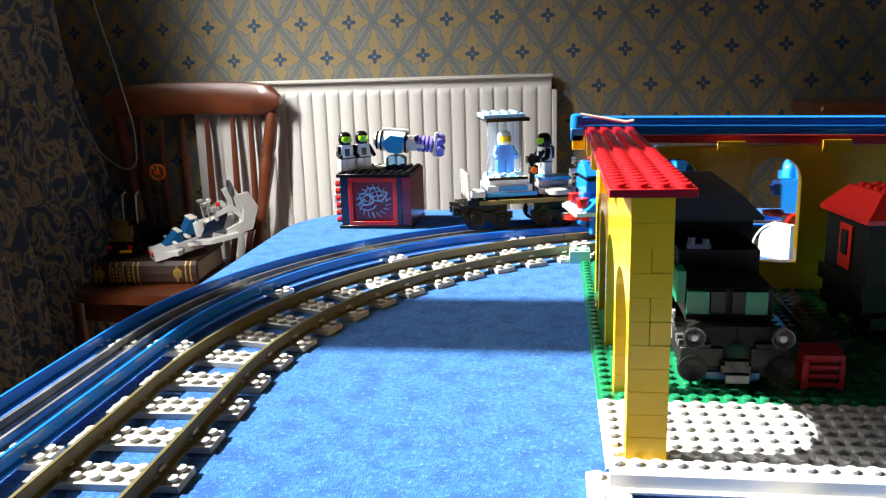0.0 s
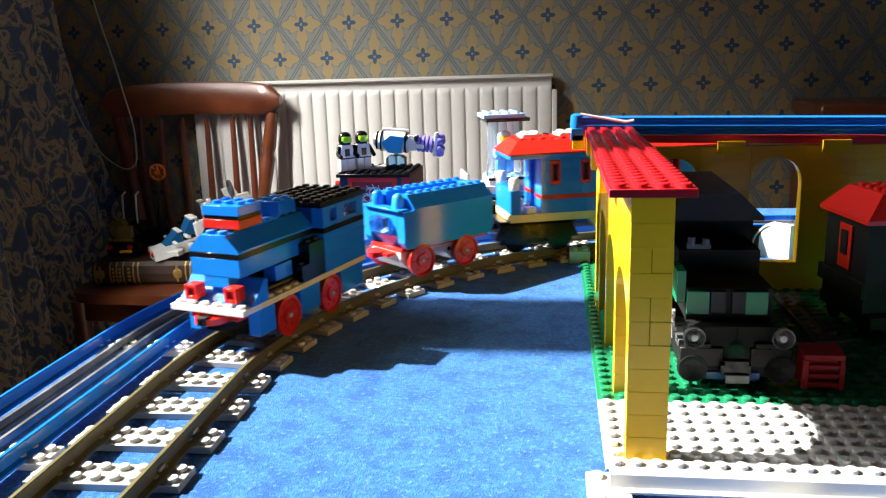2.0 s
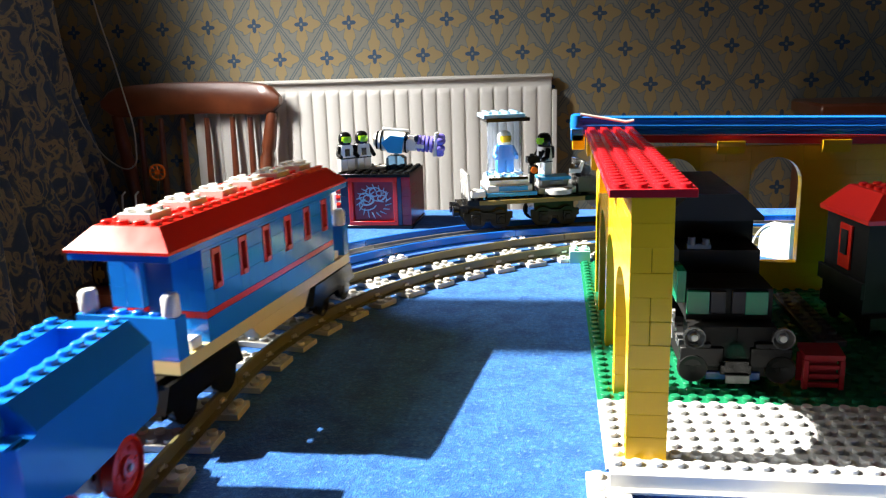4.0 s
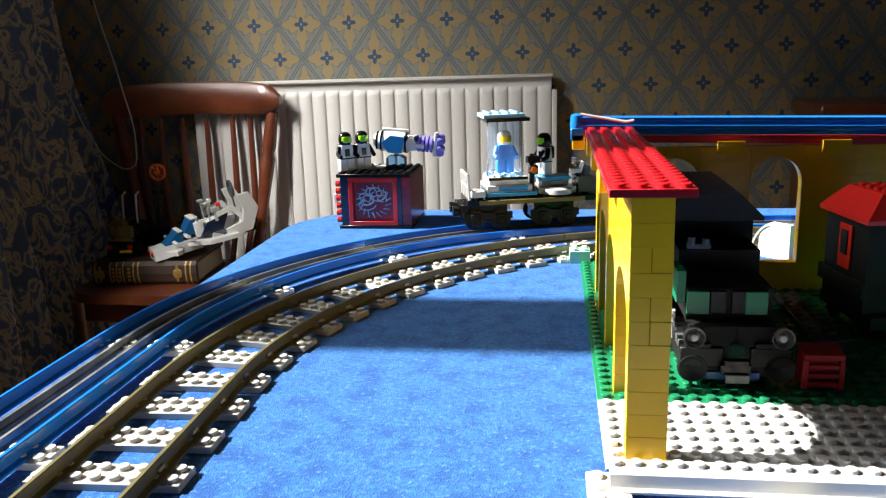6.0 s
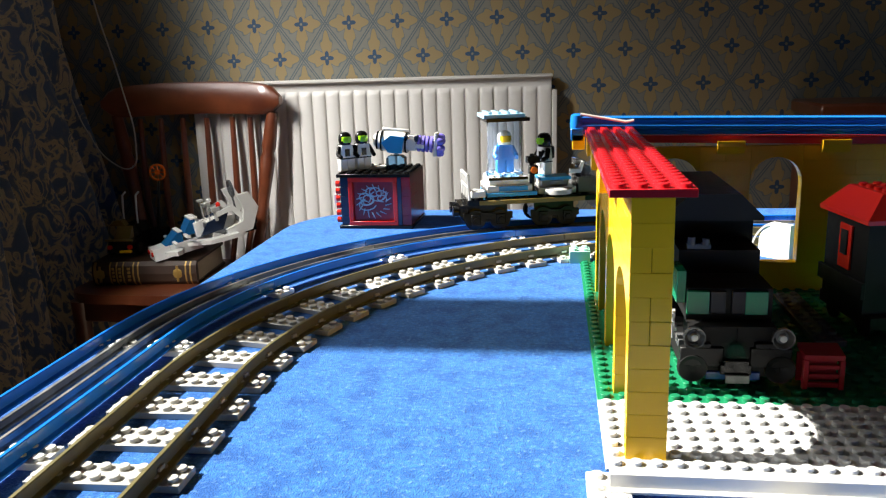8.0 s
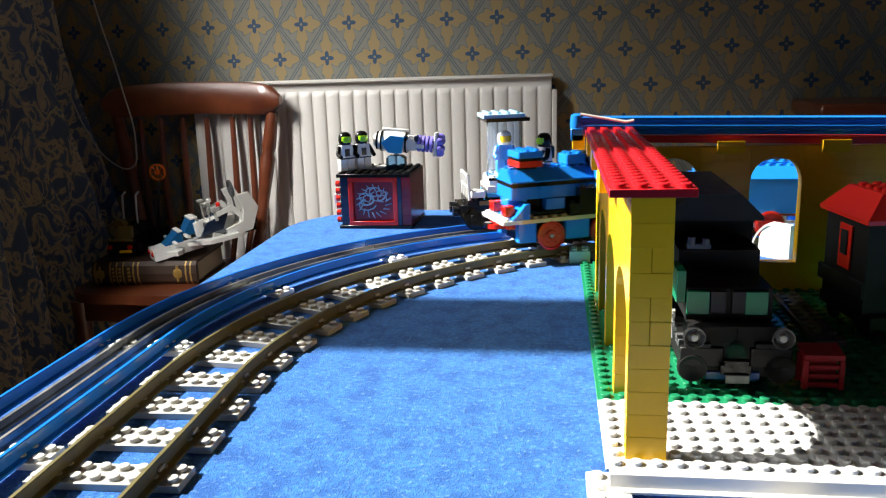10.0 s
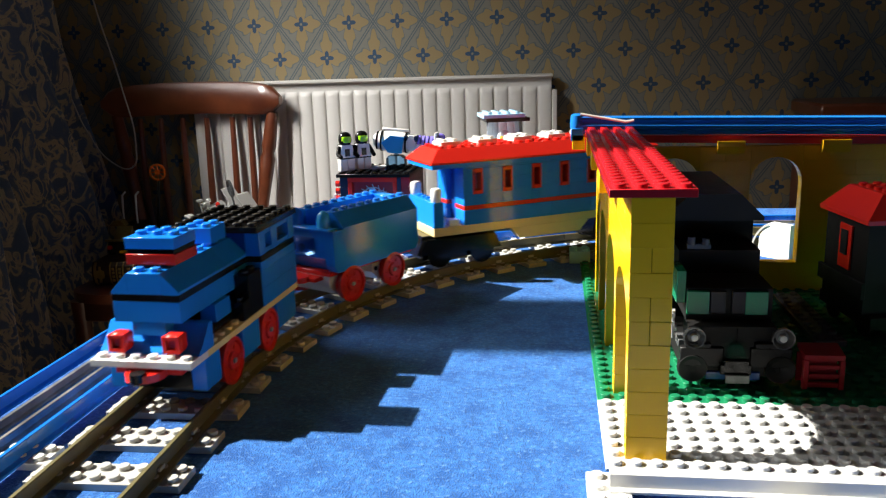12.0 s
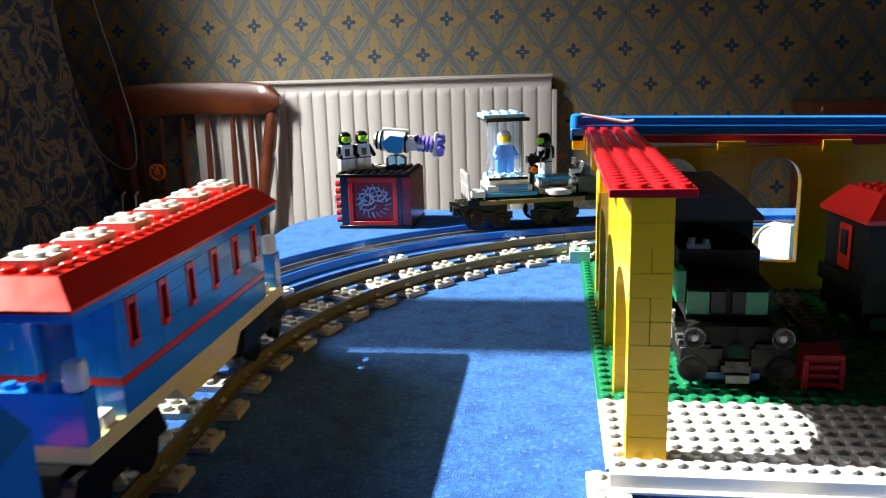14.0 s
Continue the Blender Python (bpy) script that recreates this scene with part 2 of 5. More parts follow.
# ---- the room ----
def wallpaper_material(SHIFT=-1.5225):
    m = bpy.data.materials.new("blue_and_gold_trellis_wallpaper")
    m.use_nodes = True
    nt = m.node_tree
    N, L = nt.nodes, nt.links
    b = N["Principled BSDF"]
    b.inputs["Roughness"].default_value = 0.7
    tc = N.new("ShaderNodeTexCoord")
    sep = N.new("ShaderNodeSeparateXYZ")
    L.new(tc.outputs["Object"], sep.inputs["Vector"])

    def op(kind, a, c=None, d=None):
        n = N.new("ShaderNodeMath")
        n.operation = kind
        for i, x in enumerate((a, c, d)):
            if x is None:
                continue
            if isinstance(x, (int, float)):
                n.inputs[i].default_value = x
            else:
                L.new(x, n.inputs[i])
        return n.outputs[0]

    along = op("ADD", sep.outputs["X"], sep.outputs["Y"])
    wx = op("ADD", along, SHIFT)
    wz = op("ADD", sep.outputs["Z"], 0.063)
    u = op("DIVIDE", wx, 0.1090)
    w = op("DIVIDE", wz, 0.1500)
    p, q = op("ADD", u, w), op("SUBTRACT", u, w)

    def cell(x):
        return op("SUBTRACT", op("SUBTRACT", x, op("FLOOR", x)), 0.5)

    cp, cq = cell(p), cell(q)
    ep, eq = op("SUBTRACT", 0.5, op("ABSOLUTE", cp)), op("SUBTRACT", 0.5, op("ABSOLUTE", cq))

    def band(x, mid, half):
        return op("LESS_THAN", op("ABSOLUTE", op("SUBTRACT", x, mid)), half)

    # double trellis line along the edges of each diamond
    line = op("MAXIMUM", band(ep, 0.028, 0.013), band(eq, 0.028, 0.013))
    # four-petalled flower in the middle of each diamond
    dx = op("MULTIPLY", op("ADD", cp, cq), 0.0545)
    dz = op("MULTIPLY", op("SUBTRACT", cp, cq), 0.075)
    ra = op("SQRT", op("ADD", op("MULTIPLY", dx, dx), op("MULTIPLY", dz, dz)))
    an = op("ARCTAN2", dz, dx)
    petal = op("ADD", 0.0112, op("MULTIPLY", op("COSINE", op("MULTIPLY", an, 4.0)), 0.0046))
    flower = op("LESS_THAN", ra, petal)
    heart = op("LESS_THAN", ra, 0.0028)
    # gold lobed leaves reaching from the flower into the corners
    dl = op("MULTIPLY", dz, 0.74)
    rl = op("SQRT", op("ADD", op("MULTIPLY", dx, dx), op("MULTIPLY", dl, dl)))
    al = op("ARCTAN2", dl, dx)
    lobe = op("ADD", 0.0285, op("MULTIPLY", op("COSINE", op("MULTIPLY", al, 4.0)), 0.0120))
    lobe = op("ADD", lobe, op("MULTIPLY", op("COSINE", op("MULTIPLY", al, 12.0)), 0.0042))
    leaf = op("LESS_THAN", rl, lobe)
    rim = op("MULTIPLY", op("LESS_THAN", rl, op("ADD", lobe, 0.0034)), op("GREATER_THAN", rl, lobe))
    grain = N.new("ShaderNodeTexNoise")
    grain.inputs["Scale"].default_value, grain.inputs["Detail"].default_value = 45, 6
    L.new(tc.outputs["Object"], grain.inputs["Vector"])
    base = N.new("ShaderNodeMix")
    base.data_type = "RGBA"
    base.inputs["A"].default_value, base.inputs["B"].default_value = (0.175, 0.178, 0.158, 1), (0.225, 0.224, 0.192, 1)
    L.new(grain.outputs["Fac"], base.inputs["Factor"])

    def over(under, mask, colour):
        mx = N.new("ShaderNodeMix")
        mx.data_type = "RGBA"
        L.new(mask, mx.inputs["Factor"])
        L.new(under, mx.inputs["A"])
        mx.inputs["B"].default_value = (*colour, 1)
        return mx.outputs["Result"]

    c = over(base.outputs["Result"], leaf, (0.30, 0.222, 0.105))
    c = over(c, op("MULTIPLY", rim, 0.7), (0.10, 0.13, 0.145))
    c = over(c, op("MULTIPLY", line, 0.85), (0.07, 0.105, 0.135))
    c = over(c, flower, (0.030, 0.070, 0.135))
    c = over(c, heart, (0.20, 0.20, 0.16))
    L.new(c, b.inputs["Base Color"])
    bp = N.new("ShaderNodeBump")
    bp.inputs["Strength"].default_value, bp.inputs["Distance"].default_value = 0.15, 0.001
    L.new(grain.outputs["Fac"], bp.inputs["Height"])
    L.new(bp.outputs["Normal"], b.inputs["Normal"])
    return m


WALLPAPER = wallpaper_material()
FLOOR_Z, CEIL_Z = -750, 1650
LEFT_X, RIGHT_X, BACK_Y, FRONT_Y = -1250, 2300, 1500, -2300
WIN = (-230, 1060, 160, 1500)  # window opening along the wall and in height

solid("floor", Shape().box(LEFT_X - 150, FRONT_Y - 150, FLOOR_Z - 40, RIGHT_X + 150, BACK_Y + 150, FLOOR_Z), CARPET, "brown carpeted floor of the room", "floor", "structure")
solid("ceiling", Shape().box(LEFT_X - 150, FRONT_Y - 150, CEIL_Z, RIGHT_X + 150, BACK_Y + 150, CEIL_Z + 60), PLASTER, "plain off-white plaster ceiling", "ceiling", "structure")
solid("wall_back", Shape().box(LEFT_X - 150, BACK_Y, FLOOR_Z, RIGHT_X + 150, BACK_Y + 150, CEIL_Z), WALLPAPER, "wall papered in blue and gold trellis pattern", "wall", "structure")
solid("wall_right", Shape().box(RIGHT_X, FRONT_Y, FLOOR_Z, RIGHT_X + 150, BACK_Y, CEIL_Z), WALLPAPER, "wall papered in blue and gold trellis pattern", "wall", "structure")
solid("wall_front", Shape().box(LEFT_X - 150, FRONT_Y - 150, FLOOR_Z, RIGHT_X + 150, FRONT_Y, CEIL_Z), WALLPAPER, "wall papered in blue and gold trellis pattern", "wall", "structure")
wl = Shape()
wl.box(LEFT_X - 150, FRONT_Y, FLOOR_Z, LEFT_X, WIN[0], CEIL_Z).box(LEFT_X - 150, WIN[1], FLOOR_Z, LEFT_X, BACK_Y, CEIL_Z)
wl.box(LEFT_X - 150, WIN[0], FLOOR_Z, LEFT_X, WIN[1], WIN[2]).box(LEFT_X - 150, WIN[0], WIN[3], LEFT_X, WIN[1], CEIL_Z)
solid("wall_left", wl, WALLPAPER, "papered wall with a tall window in it", "wall", "structure")
win = thing("window_1", "white painted window with one upright bar", "window", kind="structure")
wf = Shape()
for y0, y1 in ((WIN[0], WIN[0] + 45), (WIN[1] - 45, WIN[1])):
    wf.box(LEFT_X - 90, y0, WIN[2], LEFT_X - 40, y1, WIN[3])
for z0, z1 in ((WIN[2], WIN[2] + 45), (WIN[3] - 45, WIN[3])):
    wf.box(LEFT_X - 90, WIN[0] + 45, z0, LEFT_X - 40, WIN[1] - 45, z1)
part("window_frame", wf, FRAME_WHITE, win)
part("mullion", Shape().cbox(LEFT_X - 90, 121, WIN[2] + 45, LEFT_X - 40, 222, WIN[3] - 45, 4), FRAME_WHITE, win)
part("window_sill", Shape().cbox(LEFT_X - 40, WIN[0] - 30, WIN[2] - 25, LEFT_X + 25, WIN[1] + 30, WIN[2] - 2, 4), FRAME_WHITE, win)

# ---- table and cloth ----
def table_outline(grow=0.0, cut=0.0):
    x0, x1, y0, y1, r = -283 - grow, 620 + grow, -760 - grow, 537 + grow, 95
    pts = []
    for cx, cy, a0 in ((x1 - r, y1 - r, 0), (x0 + r, y1 - r, 90), (x0 + r, y0 + r, 180), (x1 - r, y0 + r, 270)):
        for k in range(9):
            a = radians(a0 + 90 * k / 8)
            pts.append((cx + r * math.cos(a), cy + r * math.sin(a)))
    return pts


table = thing("table", "dark wooden dining table under a blue cloth", "table")
part("tabletop", Shape().prism(table_outline(-6), -28, -3.2, "z"), DARK_WOOD, table)
for x, y in ((-200, 440), (540, 440), (-200, -680), (540, -680)):
    part("leg", Shape().tube((x, y, FLOOR_Z), (x, y, -28), 20, 32, 16), DARK_WOOD, table)
cloth = Shape()
ring = table_outline(0)
n = len(ring)
low = table_outline(3)
cloth.add([(x, y, 0) for x, y in table_outline(-2)] + [(x, y, -3) for x, y in ring] + [(x, y, -60) for x, y in low] + [(x * 0.999, y * 0.999, -60) for x, y in ring],
          [tuple(range(n))] + [(k * n + i, k * n + (i + 1) % n, (k + 1) * n + (i + 1) % n, (k + 1) * n + i) for k in range(3) for i in range(n)])
solid("tablecloth", cloth, CLOTH, "bright blue towelling cloth spread over the table", "cloth")

# ---- grey railway: loop of curves and two short straights ----
CX, CY, TURN, RAD, STRAIGHT = 124.2, 59.25, 1.03, 320.0, 128.0
ARC = RAD * math.pi / 2
LOOP = 4 * ARC + 2 * STRAIGHT


def loop(d, off=0.0):
    """Centre of the line d millimetres on from the far end of the big bend, off to the inside; and the heading in degrees."""
    d = d % LOOP
    r = RAD - off
    if d < ARC:
        a = math.pi / 2 + d / RAD
        x, y, h = r * math.cos(a), r * math.sin(a), a + math.pi / 2
    elif d < ARC + STRAIGHT:
        x, y, h = -r, -(d - ARC), 1.5 * math.pi
    elif d < 3 * ARC + STRAIGHT:
        a = math.pi + (d - ARC - STRAIGHT) / RAD
        x, y, h = r * math.cos(a), -STRAIGHT + r * math.sin(a), a + math.pi / 2
    elif d < 3 * ARC + 2 * STRAIGHT:
        x, y, h = r, -STRAIGHT + (d - 3 * ARC - STRAIGHT), math.pi / 2
    else:
        a = (d - 3 * ARC - 2 * STRAIGHT) / RAD
        x, y, h = r * math.cos(a), r * math.sin(a), a + math.pi / 2
    c, s = math.cos(radians(TURN)), math.sin(radians(TURN))
    return CX + c * x - s * y, CY + s * x + c * y, math.degrees(h) + TURN


def sleeper_mesh(mat):
    s = Shape().cbox(-8, -32, 0, 8, 32, 3.2)
    return s.studs(-8, -32, 3.2, 2, 8, n=14).mesh("sleeper", mat, True)


def curved_rail(rad, degrees, width=2.4, top=10.3, foot=7.6, n=10):
    """A rail bent about the origin, from angle 0 upwards."""
    prof = [(-foot / 2, 3.2), (-foot / 2, 4.2), (-width / 2, 4.8), (-width / 2, top - 0.4), (-width / 2 + 0.4, top), (width / 2 - 0.4, top), (width / 2, top - 0.4), (width / 2, 4.8), (foot / 2, 4.2), (foot / 2, 3.2)]
    s, m = Shape(), len(prof)
    vs = []
    for k in range(n + 1):
        a = radians(0.04 + (degrees - 0.08) * k / n)
        vs += [((rad + o) * math.cos(a), (rad + o) * math.sin(a), z) for o, z in prof]
    fs = [(k * m + i, k * m + (i + 1) % m, (k + 1) * m + (i + 1) % m, (k + 1) * m + i) for k in range(n) for i in range(m)]
    fs += [tuple(range(m)), tuple(range(n * m, n * m + m))[::-1]]
    return s.add(vs, fs)


def straight_rail(length, width=2.4, top=10.3, foot=7.6):
    prof = [(-foot / 2, 3.2), (-foot / 2, 4.2), (-width / 2, 4.8), (-width / 2, top - 0.4), (-width / 2 + 0.4, top), (width / 2 - 0.4, top), (width / 2, top - 0.4), (width / 2, 4.8), (foot / 2, 4.2), (foot / 2, 3.2)]
    return Shape().prism(prof, 0.1, length - 0.1, "y")


railway = thing("toy_railway_track", "grey toy railway track with pale studded sleepers", "railway track")
SLEEPER = sleeper_mesh(GREY)
count = round(LOOP / 31.416)
first = (ARC + 83.1) % 31.416
for k in range(count):
    x, y, h = loop(first + k * LOOP / count)
    part("sleeper", SLEEPER, None, railway, at=mmpose(x, y, 0, 0, 0, h))
R_IN, R_OUT = curved_rail(RAD - 20, 22.5).mesh("rail", RAIL_GREY, True), curved_rail(RAD + 20, 22.5).mesh("rail", RAIL_GREY, True)
S_RAIL = straight_rail(STRAIGHT).mesh("rail", RAIL_GREY, True)
base = mmpose(CX, CY, 0, 0, 0, TURN)
for k in range(16):
    a = 22.5 * k
    dy = 0 if a < 179 else -STRAIGHT
    for me in (R_IN, R_OUT):
        part("rail", me, None, railway, at=base @ mmpose(0, dy, 0, 0, 0, a))
for sx in (-1, 1):
    for off in (-20, 20):
        part("rail", S_RAIL, None, railway, at=base @ mmpose(sx * (RAD + off), -STRAIGHT, 0))

CLIP = Shape().cbox(-2.2, -0.7, 5.6, 2.2, 0.7, 7.4, 0.2).mesh("rail_clip", GREY, True)
for k in range(26):
    d = first + (k - 4) * LOOP / count
    for off in (18.2, -21.8, 21.8):
        x, y, h = loop(d, off)
        part("rail_clip", CLIP, None, railway, at=mmpose(x, y, 0, 0, 0, h))

# ---- blue railway with a live strip in the middle ----
BX, BY = 61.5, 110.0
blue_line = thing("toy_railway_track", "blue toy railway track with grey metal centre strips", "railway track")
B_IN, B_OUT = curved_rail(RAD - 20, 22.5).mesh("rail", BLUE_RAIL, True), curved_rail(RAD + 20, 22.5).mesh("rail", BLUE_RAIL, True)
strip_in, strip_out = curved_rail(RAD - 6, 22.5, 2.4, 8.0, 4.4).mesh("live_strip", METAL, True), curved_rail(RAD + 6, 22.5, 2.4, 8.0, 4.4).mesh("live_strip", METAL, True)
WHITE_SLEEPER = sleeper_mesh(WHITE)
bbase = mmpose(BX, BY, 0)
for k in range(4):
    for nm, me in (("rail", B_IN), ("rail", B_OUT), ("live_strip", strip_in), ("live_strip", strip_out)):
        part(nm, me, None, blue_line, at=bbase @ mmpose(0, 0, 0, 0, 0, 90 + 22.5 * k))
for k in range(5):
    a = radians(90 + 22.5 * k)
    part("sleeper", WHITE_SLEEPER, None, blue_line, at=bbase @ mmpose(RAD * math.cos(a), RAD * math.sin(a), 0, 0, 0, math.degrees(a) + 90))
BS, SS = straight_rail(128).mesh("rail", BLUE_RAIL, True), straight_rail(128, 2.4, 8.0, 4.4).mesh("live_strip", METAL, True)
for k in (1, 2, 3):
    for off, nm, me in ((-20, "rail", BS), (20, "rail", BS), (-6, "live_strip", SS), (6, "live_strip", SS)):
        part(nm, me, None, blue_line, at=bbase @ mmpose(-RAD + off, -128 * k, 0))
        part(nm, me, None, blue_line, at=bbase @ mmpose(128 * k, RAD + off, 0, 0, 0, 90))
    part("sleeper", WHITE_SLEEPER, None, blue_line, at=bbase @ mmpose(-RAD, -128 * k, 0, 0, 0, 90))
    part("sleeper", WHITE_SLEEPER, None, blue_line, at=bbase @ mmpose(128 * k, RAD, 0))

# ---- the yellow station ----
station = thing("toy_station", "yellow toy brick engine shed with red and blue roof edges", "toy building")
PZ = 1.2
part("baseplate", Shape().cbox(0, -8, 0, 256, 56, PZ).studs(0, -8, PZ, 32, 8, n=14), plastic("pale_baseplate_plastic", (0.52, 0.53, 0.53), rough=0.3), station, "pale grey studded baseplate")
part("baseplate", Shape().cbox(0, 56.1, 0, 256, 312, PZ).studs(0, 56.1, PZ, 32, 32, n=10), GREEN, station, "green studded baseplate")
H = 9.6
# front corner pillar
for k in range(11):
    if k in (5, 6, 8):
        brick(station, 8, 0, PZ + H * k, 1, 1, 3, YELLOW, top=False)
        brick(station, 16.15, 0.2, PZ + H * k, 1, 1, 3, YELLOW, top=False)
    else:
        brick(station, 8, 0, PZ + H * k, 2, 1, 3, YELLOW, top=False)


def arch_head(o0, o1, spring, z1, lo, hi, axis, side=0.0, n=14, rise=None):
    """The curved top of an opening, one piece of moulded plastic."""
    r, mid = (o1 - o0) / 2, (o0 + o1) / 2
    rise = rise or r
    pts = [(o0 - side, z1), (o0 - side, spring), (o0, spring)]
    pts += [(mid + r * math.cos(math.pi * (1 - k / n)), spring + rise * math.sin(math.pi * (1 - k / n))) for k in range(1, n)]
    pts += [(o1, spring), (o1 + side, spring), (o1 + side, z1)]
    return Shape().prism(pts, lo, hi, axis)


# side wall: tall arches between slim pillars
for y0 in (8, 72, 136, 184):
    span = 56 if y0 < 184 else 40
    part("arch", arch_head(y0 + 0.1, y0 + span - 0.1, PZ + 5.2 * H, PZ + 8 * H, 8.05, 15.95, "x", rise=19), YELLOW, station, smooth=False)
for y0 in (64, 128, 192, 232):
    for k in range(11):
        if k < 8 or y0 == 232:
            brick(station, 8, y0, PZ + H * k, 1, 1, 3, YELLOW, top=False)
for k in (8, 9, 10):
    for j in range(7):
        y0 = 8 + 32 * j + (16 if k == 9 else 0)
        if y0 < 232:
            brick(station, 8, y0, PZ + H * k + 0.1, 1, min(4, (232 - y0) / 8), 3, YELLOW, top=False)
brick(station, 8, 8, PZ + H * 9 + 0.1, 1, 2, 3, YELLOW, top=False)
for y0 in (66, 140, 200):
    brick(station, 0, y0, PZ + H * 10, 1, 2, 3, YELLOW, "corbel", top=False)
# back wall
OPEN = ((42, 74), (106, 138))
for k in range(10):
    spans, x = [], 16
    for o0, o1 in OPEN:
        if 2 <= k <= 9:
            spans.append((x, o0))
            x = o1
    spans.append((x, 256))
    for x0, x1 in spans:
        x = x0
        while x < x1 - 0.5:
            step = min(32 if (k % 2 == 0 or x > x0) else 16, x1 - x)
            brick(station, x, 240, PZ + H * k, step / 8, 1, 3, YELLOW, top=False)
            x += step
for o0, o1 in OPEN:
    part("arch", arch_head(o0 + 0.1, o1 - 0.1, PZ + 7.6 * H, PZ + 10 * H, 240.05, 247.95, "y"), YELLOW, station, smooth=False)
for x in (84, 148, 212):
    part("bracket", Shape().prism([(240, 93), (240, 101), (235.5, 101), (235.5, 97.5), (237, 93)], x, x + 17, "x"), YELLOW, station, smooth=False)
brick(station, 0, 0, PZ + 105.6, 4, 16, 1, ROOF_RED, "roof_plate")
brick(station, 0, 128, PZ + 105.6, 4, 14, 1, ROOF_RED, "roof_plate")
part("red_edge", Shape().cbox(32, 239, PZ + 96.2, 256, 249, PZ + 101), RED, station, at=mmpose(0, 0, 4, 0, 1.2, 0))
ribs = [(238, 0), (246, 0), (246, 2.6), (247.2, 3.4), (247.2, 5.8), (246, 6.4), (246, 8.6), (246.8, 9.2), (246.8, 10.8), (246, 11.4), (238, 11.4), (237.2, 10.8), (237.2, 9.2), (238.4, 8.6), (238.4, 6.4), (236.6, 5.8), (236.6, 3.4), (238.4, 2.6)]
part("ridge_beam", Shape().prism(ribs, -6, 256, "x"), BLUE, station, "glossy blue rail laid along the roof edge", at=mmpose(0, 0, PZ + 105.8, 0, 1.1, 0), smooth=False)
part("end_cap", Shape().lathe([(0.5, 0), (4.4, 0), (4.6, 4), (4.0, 8.5), (2.0, 9.6)], 14).cbox(-4, -5, -8, 4, 5, 0.2), BLUE, station, at=mmpose(-5, 241, PZ + 109.5))
part("ridge_cord", Shape().tube((-3, 236, PZ + 119), (26, 234.6, PZ + 113.6), 0.9, n=8).tube((26, 234.6, PZ + 113.6), (31, 235, PZ + 114.4), 0.8, n=8), CORD, station, "thin pale cord end")
part("corner_block", Shape().cbox(-8, 236, PZ + 96, 0, 248, PZ + 105.4), YELLOW, station)
# green brick; glaring sunlight on it is put into the paler colour
brick(station, -8, 312, 0, 2, 2, 3, plastic("sunlit_green_plastic", (0.42, 0.74, 0.62)), "brick", label="green corner brick, coloured pale as in glaring sun")


# ---- the train ----
TRAIN_BLUE = plastic("bright_blue_train_plastic", (0.011, 0.20, 0.70), rough=0.13)
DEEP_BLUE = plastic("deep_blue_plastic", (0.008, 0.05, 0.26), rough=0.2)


def wheel(parent, x, y, z, r, mat, side, name="wheel"):
    s = Shape().lathe([(r * 0.3, -2.6), (r * 0.92, -2.6), (r * 0.92, 1.0), (r, 1.3), (r, 2.4), (r * 0.84, 2.7), (r * 0.80, 1.5), (r * 0.40, 1.3), (r * 0.36, 2.6), (r * 0.16, 2.8), (0.4, 2.2)], 28, "y")
    for k in range(6):
        a = math.pi * k / 3
        s.cbox(r * 0.58 * math.cos(a) - 1, 1.2, r * 0.58 * math.sin(a) - 1, r * 0.58 * math.cos(a) + 1, 2.0, r * 0.58 * math.sin(a) + 1, 0.3)
    if side < 0:
        s.v = [(a, -b, c) for a, b, c in s.v]
    ob = part(name, s, mat, parent, at=mmpose(x, y, z))
    part("axle_pin", Shape().tube((0, side * 1.0, 0), (0, side * 3.4, 0), 1.3, 1.3, 10), GREY, ob)
    return ob


def slope(parent, x, y, z, length, run, height, mat, side, lip=1.2, name="slope_brick"):
    """A roof brick along x; its high edge at y, falling by run towards side."""
    s = Shape().prism([(0, 0), (side * run, 0), (side * run, lip), (0, height)], 0.04, length - 0.04, "x")
    return part(name, s, mat, parent, at=mmpose(x, y, z), smooth=False)


